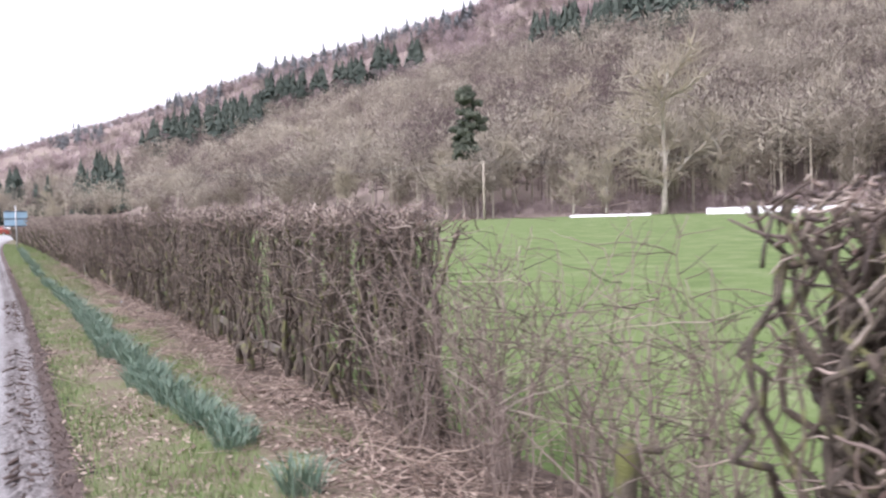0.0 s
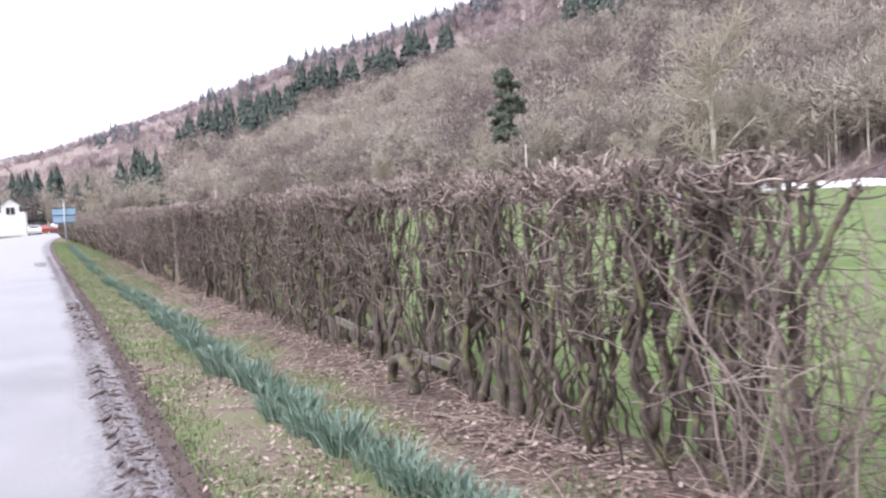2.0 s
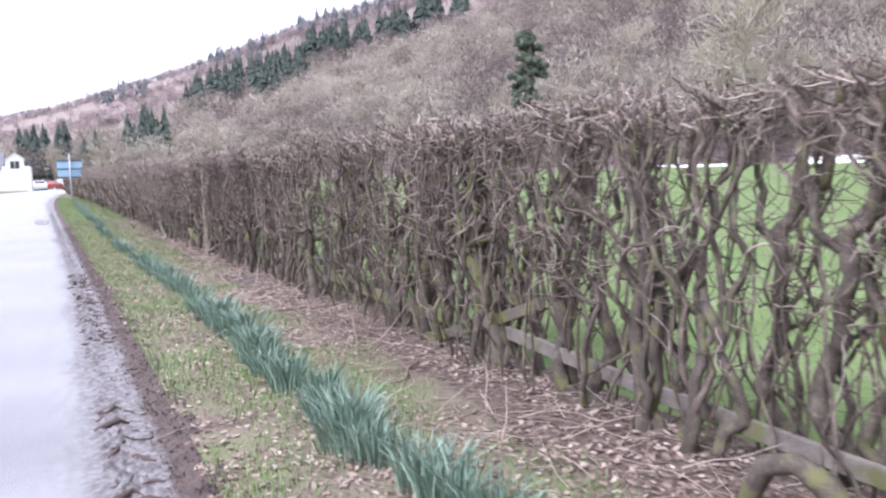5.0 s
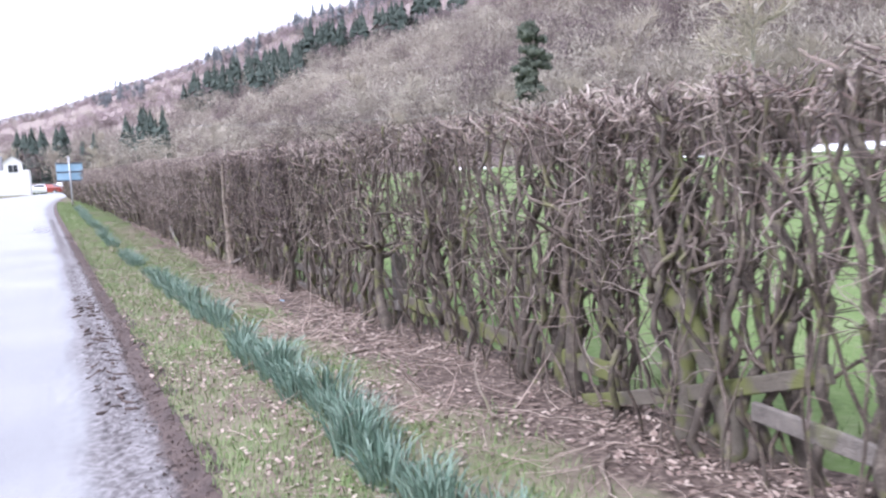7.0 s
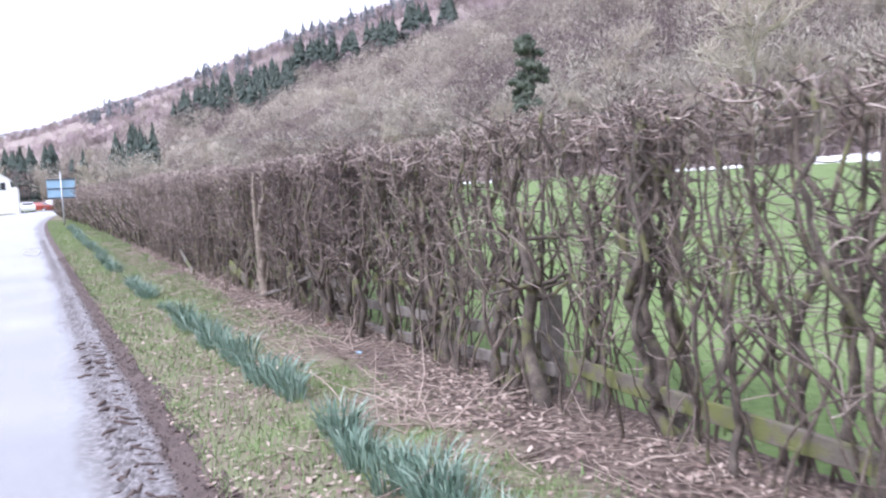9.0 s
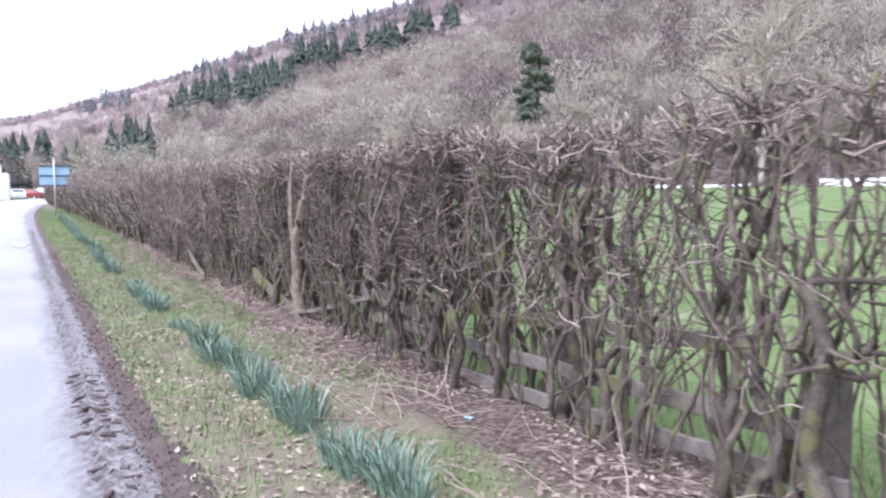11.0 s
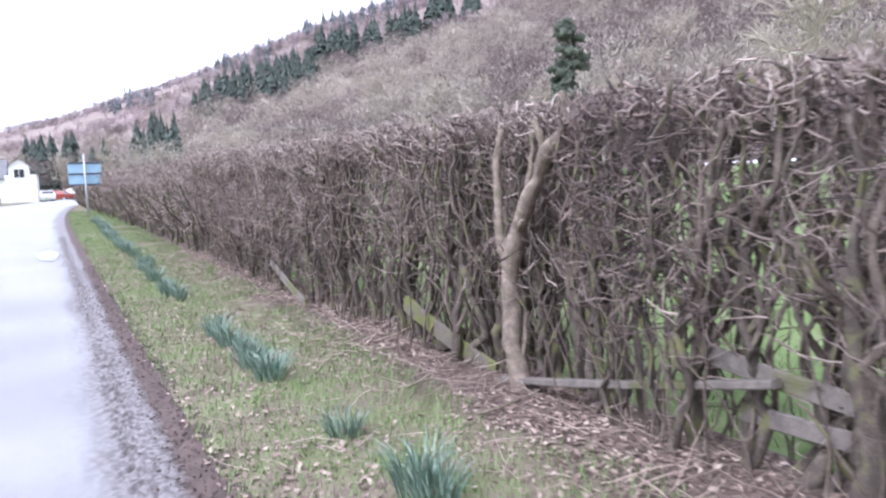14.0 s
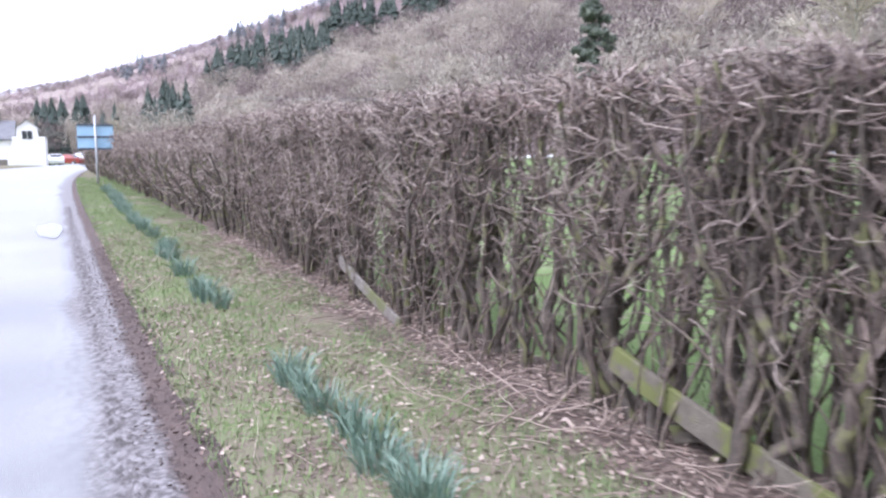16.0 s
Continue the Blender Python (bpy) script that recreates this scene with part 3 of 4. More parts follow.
def field_edge():
    rr = random.Random(11)
    kinds = [field_tree(s, h, w, m) for s, h, w, m in ((1, 21, 7.0, M_TREE_TRUNK), (2, 17, 6.8, M_TREE_TRUNK), (3, 24, 7.6, M_TREE_TRUNK), (4, 27, 7.5, M_BIRCH), (5, 15, 6.0, M_TREE_TRUNK))]
    spots = [(47.2, 132, 3, 1.3), (43.0, 136, 3, 0.6), (40.6, 138, 3, 0.55), (30.5, 150, 3, 0.6)]
    az = -3.0
    while az < 64:
        foot, = lerp(FOOT, az)
        for row in range(3):
            spots.append((az + rr.uniform(-0.8, 0.8), foot * (1.0 + 0.14 * row) + rr.uniform(-4, 9), rr.choice((0, 1, 2, 4, 0, 1, 2, 3)), rr.uniform(0.7, 1.0)))
        az += 3.0
    used = set()
    for az, r, k, s in spots:
        x, y = r * math.sin(radians(az)), 10 + r * math.cos(radians(az))
        m = pose(x, y, land(x, y) - 0.1, 0, 0, rr.uniform(0, 360)) @ Matrix.Scale(s, 4)
        if k in used:
            c = copy_thing(kinds[k], m)
            c.matrix_basis = m
        else:
            kinds[k].matrix_basis = m
            used.add(k)
    # scrub along the foot of the wood
    g = Geo()
    for _ in range(900):
        az = rr.uniform(-5, 66)
        r = lerp(FOOT, az)[0] * rr.uniform(0.95, 1.06)
        x, y = r * math.sin(radians(az)), 10 + r * math.cos(radians(az))
        bare_crown(g, Vector((x, y, land(x, y) - 0.6)), rr.uniform(2.2, 5.0), rr.uniform(1.6, 3.0), 44, rr, 0.8)
    tagged(new("scrub", g.mesh("scrub", M_LARCH, False)), "reddish brown leafless scrub along the foot of the wood", "scrub", kind="stuff")


# ---- hedge ----
HEDGE_TOP = [(2, 1.72), (8, 1.76), (10, 1.80), (13, 1.90), (17, 1.93), (20, 1.95), (24, 1.97), (28, 2.01), (34, 2.03), (38, 2.0), (50, 1.85), (80, 1.75)]


def clipped(pts, side, lid):
    """A path cut off where it leaves the trimmed hedge."""
    out = pts[:2]
    for q in pts[2:]:
        if q.z > lid or (q.z < 0.05 and out[0].z > 0.1) or abs(q.x) > side:
            break
        out.append(q)
    return out


def hedge_shrub(seed, stems, limbs, spurs, fill, thick=1.0, top=1.75, fat=1.0, shoots=4, curl=1.0, bare_foot=0.8, bark=None):
    """One hedge plant: a stool of stout crooked stems, forking limbs that end in clipped knuckles, and short curled twigs."""
    rr = random.Random(seed)
    root = new("hedge_shrub")
    tagged(root, "leafless gnarled hawthorn hedge plant clipped flat on top", "hedge", "hedge plants along the lane")
    heads, wood = [], []

    def crooked(p, d, tip, pull):
        """Zigzags about an axis that bends towards the light, with an elbow every few steps."""
        axis, pts, swing, wait = d.normalized(), [p.copy()], Vector((0, 0, 0)), 0
        for k in range(70):
            if wait == 0:
                swing = Vector((rr.gauss(0, 0.30), rr.gauss(0, 0.42), rr.gauss(0, 0.12))) * curl
                wait = rr.randrange(2, 5)
            wait -= 1
            axis = (axis + Vector((-p.x * 0.08, -p.y * 0.04, pull))).normalized()
            p = p + (axis + swing).normalized() * 0.042
            if abs(p.x) > 0.42 or abs(p.y) > 0.48:
                break
            pts.append(p.copy())
            if p.z > tip:
                break
        return pts, axis

    for s in range(stems):
        g = Geo()
        p = Vector((rr.uniform(-0.16, 0.16), rr.uniform(-0.2, 0.2), -0.06))
        d = Vector((rr.uniform(-0.2, 0.2), rr.uniform(-0.28, 0.28), 1)).normalized()
        fork = rr.uniform(0.45, 1.1)
        pts, d = crooked(p, d, fork, 0.12)
        r0 = (rr.uniform(0.014, 0.032) if rr.random() < 0.6 else rr.uniform(0.034, 0.050)) * thick
        radii = [r * rr.uniform(0.86, 1.18) for r in taper(r0, r0 * 0.72, len(pts))]
        radii[0] *= 1.6
        radii[1] *= 1.25
        radii[-1] *= 1.25
        g.tube(pts, radii, 8)
        part("stem", g, M_STEM, root)
        wood += [(q, r) for q, r in zip(pts[5:], radii[5:])]
        for k in range(limbs):
            g = Geo()
            th = rr.uniform(0, 2 * math.pi)
            out = Vector((math.cos(th) * 0.6, math.sin(th) * 0.9, rr.uniform(0.3, 1.1)))
            a = pts[-1] if k < 2 else rr.choice(pts[len(pts) // 3:])
            lp, ld = crooked(a, out.normalized(), top - rr.uniform(0.04, 0.26), 0.20)
            if len(lp) < 4:
                continue
            r1 = r0 * rr.uniform(0.42, 0.68)
            lr = [r * rr.uniform(0.85, 1.2) for r in taper(r1, r1 * 0.55, len(lp))]
            lr[-1] *= 1.7
            lr[-2] *= 1.5
            g.tube(lp, lr, 6)
            part("limb", g, M_STEM if rr.random() < 0.5 else M_BRANCH, root)
            heads.append(lp[-1])
            wood += [(q, r) for q, r in zip(lp[2:], lr[2:])]
    for s in range(shoots):
        g = Geo()
        pts = clipped(grow(Vector((rr.uniform(-0.28, 0.28), rr.uniform(-0.3, 0.3), -0.05)), Vector((rr.uniform(-0.25, 0.25), rr.uniform(-0.3, 0.3), 1)), rr.uniform(0.9, 1.8), 0.08, 0.15, rr, 0.05), 0.5, top)
        pts[0].z = -0.05
        r0 = rr.uniform(0.006, 0.013)
        g.tube(pts, taper(r0, r0 * 0.5, len(pts)), 5)
        part("shoot", g, M_BRANCH, root)
        wood += [(q, r0) for q in pts[6:]]
    tw, cut = Geo(), Geo()
    for hd in heads:
        for k in range(spurs):
            th = rr.uniform(0, 2 * math.pi)
            d = Vector((math.cos(th), math.sin(th), rr.uniform(-0.3, 1.5)))
            pts = clipped(grow(hd + Vector((rr.gauss(0, 0.05), rr.gauss(0, 0.07), rr.gauss(0, 0.05))), d, rr.uniform(0.08, 0.26), 0.045, 0.30, rr, 0.10), 0.56, top + rr.uniform(-0.05, 0.05))
            r0 = rr.uniform(0.0035, 0.0085) * fat
            (cut if rr.random() < 0.22 else tw).tube(pts, taper(r0, r0 * 0.6, len(pts)), 4)
    for k in range(fill):
        q, r = rr.choice(wood)
        if q.z < 0.7 and rr.random() < bare_foot:
            q, r = rr.choice(wood)
        th = rr.uniform(0, 2 * math.pi)
        d = Vector((math.cos(th), math.sin(th), rr.uniform(-0.5, 1.1)))
        ln = rr.uniform(0.10, 0.32) if k % 5 else rr.uniform(0.3, 0.55)
        pts = clipped(grow(q, d, ln, 0.05, 0.36, rr, 0.05), 0.56, top + rr.uniform(-0.06, 0.05))
        r0 = rr.uniform(0.0024, 0.0058) * fat
        (cut if rr.random() < 0.10 else tw).tube(pts, taper(r0, r0 * 0.5, len(pts)), 3, False)
    tagged(part("twigs", tw, bark or (M_TWIG_PALE if seed % 3 == 0 else M_TWIG), root, "short curled brown twigs"), kind="stuff")
    tagged(part("cut_tips", cut, M_CUT, root, "pale pinkish clipped twig ends"), kind="stuff")
    return root


def hedge():
    rr = random.Random(21)
    openk = [hedge_shrub(100 + k, 2 + k % 3, 4, 10, 230, 1.05, 1.75, 0.95, 7) for k in range(8)]
    mid = [hedge_shrub(200 + k, 3 + k % 2, 5, 11, 380, 1.0, 1.75, 1.0, 7) for k in range(6)]
    dense = [hedge_shrub(300 + k, 4, 5, 12, 900, 0.85, 1.75, 1.15, 8, 1.0, 0.3, M_TWIG_PALE) for k in range(5)]
    # like dense, but in the twig colour darkened for shade
    shaded = [hedge_shrub(350 + k, 4, 5, 11, 850, 0.9, 1.75, 1.05, 8, 1.0, 0.85, M_TWIG_SHADED) for k in range(4)]
    gnarled = [hedge_shrub(500 + k, 6, 5, 6, 120, 0.9, 1.75, 1.2, 2, 1.7) for k in range(2)]
    used = set()

    def put(kind, u, y):
        h, = lerp(HEDGE_TOP, y)
        m = Matrix.Translation(at(u, y, 0.04)) @ pose(0, 0, 0, 0, 0, rr.choice((0, 180)) + rr.uniform(-14, 14)) @ Matrix.Diagonal((rr.uniform(0.88, 1.1), 1, h / 1.75 * rr.uniform(0.97, 1.03), 1))
        if kind in used:
            copy_thing(kind, m).matrix_basis = m
        else:
            kind.matrix_basis = m
            used.add(kind)

    for k, y in enumerate((2.85, 3.15, 3.45, 3.7, 3.85)):
        put(gnarled[k % 2], 2.92, y)
    y = 7.45
    while y < 38:
        if y < 8.8 or 14.2 < y < 15.0:
            kind = rr.choice(mid)
        elif y < 21.4:
            f = 0.5 if 13 < y < 16 or y > 19 else 0.2
            kind = rr.choice(mid) if rr.random() < f else rr.choice(openk)
        elif 25.7 < y < 29.6:
            kind = rr.choice(mid) if rr.random() < 0.6 else rr.choice(openk)
        else:
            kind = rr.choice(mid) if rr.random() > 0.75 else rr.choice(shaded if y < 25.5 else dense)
        if 24.85 < y < 26.2:
            put(rr.choice(mid), 3.14, y)
        else:
            put(kind, (2.99 if y < 25 else 2.94) + rr.uniform(-0.06, 0.06), y)
        y += rr.uniform(0.36, 0.46)
    for u, y in ((3.25, 25.7), (3.2, 26.05), (3.2, 26.4), (3.3, 26.7), (3.25, 27.1)):
        put(rr.choice(mid), u, y)
    # the hedge farther along
    g, tw, cut = Geo(), Geo(), Geo()
    y = 37.8
    while y < 84:
        h, = lerp(HEDGE_TOP, y)
        h *= 1 + 0.05 * noise.noise(Vector((y * 0.9, 0, 1)))
        pinch = float(np.interp(y, (37, 44, 50, 56, 62, 68, 76, 84), (0, 0.12, 0.3, 0.6, 0.95, 1.35, 1.9, 2.3)))
        deep = 0.5 + 0.16 * noise.noise(Vector((y * 0.7, 5, 1)))
        for _ in range(4):
            b = at(2.9 - pinch + rr.uniform(-0.3, 0.3), y + rr.uniform(-0.2, 0.2), -0.05)
            pts = grow(b, Vector((rr.uniform(-0.2, 0.2), rr.uniform(-0.3, 0.3), 1)), h * 0.85, 0.16, 0.2, rr, 0.08)
            g.tube(pts, taper(0.04, 0.015, len(pts)), 4, False)
        for _ in range(190):
            p = at(2.92 - pinch + rr.uniform(-deep, deep), y + rr.uniform(-0.3, 0.3), h * rr.uniform(0.10, 1.0) ** 0.7)
            pts = grow(p, Vector((rr.uniform(-1, 1), rr.uniform(-1, 1), rr.uniform(-0.3, 1.0))), rr.uniform(0.15, 0.34), 0.1, 0.4, rr)
            (cut if rr.random() < 0.16 else tw).tube(pts, taper(rr.uniform(0.006, 0.012), 0.004, len(pts)), 3, False)
        y += 0.4
    tagged(new("far_hedge_stems", g.mesh("far_hedge_stems", M_STEM)), "leafless dark hedge stems farther along the lane", "hedge", kind="stuff")
    tagged(new("far_hedge_twigs", tw.mesh("far_hedge_twigs", M_TWIG_PALE)), "dense brown twigs of the clipped hedge farther along", "hedge", kind="stuff")
    tagged(new("far_hedge_tips", cut.mesh("far_hedge_tips", M_CUT)), "pale clipped twig ends of the hedge farther along", "hedge", kind="stuff")


def thin_shrub(seed, y, u, n, h):
    """A thin young plant in the hedge's gap."""
    rr = random.Random(seed)
    root = new("hedge_sapling")
    tagged(root, "thin leafless hedge sapling with sparse upright shoots", "sapling", "saplings in the hedge gap")
    root.location = at(u, y, 0.04)
    for _ in range(n):
        g = Geo()
        pts = grow(Vector((rr.uniform(-0.15, 0.15), rr.uniform(-0.15, 0.15), -0.05)), Vector((rr.uniform(-0.25, 0.25), rr.uniform(-0.35, 0.35), 1)), h * rr.uniform(0.6, 1.05), 0.09, 0.14, rr, 0.04)
        r0 = rr.uniform(0.004, 0.009)
        g.tube(pts, taper(r0, 0.0025, len(pts)), 5)
        for _ in range(9):
            a = rr.choice(pts[2:])
            th = rr.uniform(0, 2 * math.pi)
            tw = grow(a, Vector((math.cos(th), math.sin(th), rr.uniform(-0.1, 0.7))), rr.uniform(0.15, 0.55), 0.07, 0.2, rr, 0.02)
            g.tube(tw, taper(0.0036, 0.0015, len(tw)), 3, False)
        part("shoot", g, M_TWIG_PALE if rr.random() < 0.5 else M_TWIG, root)


def gap_plants():
    rr = random.Random(5)
    for k, y in enumerate((4.45, 4.7, 4.95, 5.2, 5.4, 5.65, 5.9, 6.15, 6.4, 6.6, 6.8, 7.0, 7.2, 7.4)):
        thin_shrub(40 + k, y, 2.9 + rr.uniform(-0.2, 0.25), 11 if y < 6.6 else 12, 1.75)
    stump = new("mossy_stump")
    tagged(stump, "old mossy sawn hedge stump with a side branch", "stump")
    stump.location = at(2.9, 5.05, 0.04)
    g = Geo()
    pts = grow(Vector((0, 0, -0.1)), Vector((0, 0, 1)), 0.62, 0.1, 0.08, rr, 0.1)
    g.tube(pts, [0.085, 0.075, 0.06, 0.062, 0.058, 0.066, 0.05][: len(pts)], 9)
    part("trunk", g, M_MOSSY, stump)
    g = Geo()
    pts = grow(Vector((0, 0, 0.5)), Vector((0.2, -0.9, 0.1)), 0.25, 0.05, 0.2, rr)
    g.tube(pts, taper(0.022, 0.018, len(pts)), 6)
    part("side_branch", g, M_STEM, stump)


# ---- old rail fence in the hedge ----
def rail(a, b, w=0.10, t=0.035, mat=None, name="fence_rail", label="weathered grey timber fence rail with moss", seed=0):
    """A sawn rail between two points, slightly sagged and worn."""
    rr = random.Random(seed)
    w *= 0.88
    a, b = Vector(a), Vector(b)
    d = b - a
    n = 10
    side = d.cross(Vector((0, 0, 1))).normalized()
    up = side.cross(d).normalized()
    g = Geo()
    for k in range(n + 1):
        f = k / n
        p = a + d * f - Vector((0, 0, 0.02 * math.sin(math.pi * f)))
        ww, tt = w * rr.uniform(0.93, 1.04), t * rr.uniform(0.92, 1.05)
        c = 0.006
        for sx, sz in ((-1, -1), (1, -1), (1, 1), (-1, 1)):
            g.v.append(p + side * (sx * tt / 2) + up * (sz * (ww / 2 - c)))
            g.v.append(p + side * (sx * (tt / 2 - c)) + up * (sz * ww / 2))
    order = [0, 1, 3, 2, 4, 5, 7, 6]
    for k in range(n):
        for j in range(8):
            i0, i1 = order[j], order[(j + 1) % 8]
            g.f.append((k * 8 + i0, k * 8 + i1, k * 8 + 8 + i1, k * 8 + 8 + i0))
    g.f.append(tuple(reversed(order)))
    g.f.append(tuple(n * 8 + o for o in order))
    return tagged(new(name, g.mesh(name, mat or M_RAIL, False)), label, "fence rail", "old fence rails in the hedge")


def post(u, y, h, mat, w=0.10, lean=0.0):
    root = new("fence_post")
    tagged(root, "mossy weathered square timber fence post in the hedge", "fence post", "old fence posts")
    root.matrix_basis = Matrix.Translation(at(u, y, 0)) @ pose(0, 0, 0, lean, 0, 4)
    bevelled("shaft", (-w / 2, -w / 2, -0.2), (w / 2, w / 2, h), mat, root, 0.008)


def fence():
    P = lambda x, y, z: Vector((x, y, rise(y) + z))  # noqa: E731
    rail(P(2.95, 13.9, 0.32), P(2.95, 10.4, 0.21), 0.11, seed=1)
    rail(P(2.97, 10.75, 0.17), P(2.95, 8.2, 0.0), 0.12, mat=M_MOSSY, seed=2, label="moss-covered fallen timber fence rail")
    rail(P(2.93, 18.1, 0.33), P(2.95, 15.0, 0.28), 0.13, mat=M_MOSSY, seed=3, label="moss-covered timber fence rail")
    rail(P(2.90, 23.6, 0.31), P(2.95, 18.5, 0.45), 0.11, seed=4)
    rail(P(2.92, 22.9, 0.04), P(2.95, 18.3, 0.25), 0.11, seed=5)
    rail(P(2.96, 21.6, 0.62), P(2.95, 18.8, 0.80), 0.10, mat=M_MOSSY, seed=6)
    rail(P(2.86, 23.9, 0.59), P(2.90, 22.4, 0.47), 0.12, seed=7)
    rail(P(2.70, 25.75, 0.05), P(2.80, 23.3, 0.53), 0.05, 0.08, seed=8, label="dark broken rail fallen at an angle")
    rail(P(2.90, 15.2, 0.06), P(2.98, 13.5, 0.58), 0.10, mat=M_MOSSY, seed=9, label="mossy leaning broken rail")
    for x, y, h, m in ((3.03, 21.4, 1.23, M_MOSSY), (3.03, 18.45, 0.75, M_RAIL)):
        post(x - bend(y), y, h, m, 0.12)
    rail(P(2.45, 31.8, 0.42), P(2.42, 30.0, 0.10), 0.13, 0.03, seed=12, name="plank", label="bleached grey plank leaning out of the hedge")
    rail(P(2.60, 27.25, 0.44), P(2.82, 26.0, 0.03), 0.17, 0.04, mat=M_MOSSY, seed=13, name="plank", label="mossy green plank leaning against the hedge foot")
    rail(P(3.05, 26.5, 0.26), P(2.72, 26.9, 0.10), 0.11, 0.04, mat=M_MOSSY, seed=14, name="plank", label="short mossy board under the hedge")


def pale_trunk():
    """The thick cut-back trunk that stands out from the hedge."""
    rr = random.Random(9)
    root = new("cut_hedge_tree")
    tagged(root, "thick pale twisted hedge trunk with sawn knuckles", "hedge tree")
    root.location = Vector((2.72, 25.5, 0.0))
    g = Geo()
    line = [Vector(p) for p in ((0, -0.06, -0.1), (0, -0.02, 0.12), (-0.01, 0.05, 0.36), (0.01, 0.07, 0.6), (-0.01, 0.06, 0.82), (0.01, 0.03, 1.04), (0.02, -0.08, 1.2), (0.0, -0.22, 1.40), (0.02, -0.33, 1.56), (0.0, -0.47, 1.70), (0.03, -0.58, 1.80), (0.05, -0.68, 1.92))]
    girth = [0.10, 0.076, 0.066, 0.074, 0.06, 0.082, 0.058, 0.056, 0.044, 0.056, 0.038, 0.03]
    pts, radii = [], []
    for k in range(len(line) - 1):
        for f in (0.0, 0.33, 0.67):
            pts.append(line[k].lerp(line[k + 1], f) + Vector((rr.gauss(0, 0.006), rr.gauss(0, 0.006), 0)))
            radii.append((girth[k] + (girth[k + 1] - girth[k]) * f) * rr.uniform(0.92, 1.1))
    g.tube(pts, radii, 12)
    part("trunk", g, M_PALE_TRUNK, root)
    g = Geo()
    prong = [Vector(p) for p in ((0, 0.05, 0.90), (-0.03, 0.12, 1.02), (-0.02, 0.15, 1.16), (-0.04, 0.13, 1.30), (-0.01, 0.17, 1.44), (-0.03, 0.15, 1.56), (-0.01, 0.17, 1.68), (-0.03, 0.09, 1.80), (-0.02, 0.06, 1.92))]
    g.tube(prong, [0.042, 0.034, 0.042, 0.028, 0.038, 0.027, 0.036, 0.022, 0.026], 9)
    part("limb", g, M_PALE_TRUNK, root)
    for a, d, n, r in (((0.02, -0.4, 1.64), (0, 0.1, 1), 0.34, 0.034), ((0.03, -0.58, 1.80), (0, -0.9, 0.3), 0.4, 0.026),
                       ((0.0, -0.2, 1.38), (0, 0.3, 1), 0.5, 0.024), ((0.02, 0.0, 0.1), (0.0, -0.35, 0.9), 0.5, 0.02), ((0, -0.04, 1.15), (-0.2, -0.8, 0.3), 0.35, 0.022)):
        g = Geo()
        pts = grow(Vector(a), Vector(d), n, 0.07, 0.22, rr, 0.04)
        g.tube(pts, taper(r, r * 0.6, len(pts)), 7)
        part("limb", g, M_PALE_TRUNK, root)


def mossy_trunk(u, y, path, radii, mat, label, seed):
    """A stout single trunk in the hedge, forking at the top."""
    rr = random.Random(seed)
    root = new("hedge_tree")
    tagged(root, label, "hedge tree", "stout trunks in the hedge")
    root.location = at(u, y, 0.0)
    g = Geo()
    pts = [Vector(p) for p in path]
    full = []
    for a, b in zip(pts, pts[1:]):
        full += [a.lerp(b, k / 3) + Vector((rr.gauss(0, 0.008), rr.gauss(0, 0.008), 0)) for k in range(3)]
    full.append(pts[-1])
    rad = [float(np.interp(k / (len(full) - 1), np.linspace(0, 1, len(radii)), radii)) * rr.uniform(0.92, 1.1) for k in range(len(full))]
    g.tube(full, rad, 10)
    part("trunk", g, mat, root)
    for _ in range(9):
        g = Geo()
        s = full[rr.randrange(len(full) * 2 // 3, len(full))]
        th = rr.uniform(0, 2 * math.pi)
        br = clipped(grow(s, Vector((0.5 * math.cos(th), math.sin(th), rr.uniform(0.1, 1.0))), rr.uniform(0.4, 0.9), 0.06, 0.42, rr, 0.08), 0.6, 1.85)
        g.tube(br, taper(0.02, 0.007, len(br)), 6)
        part("branch", g, mat if rr.random() < 0.4 else M_BRANCH, root)


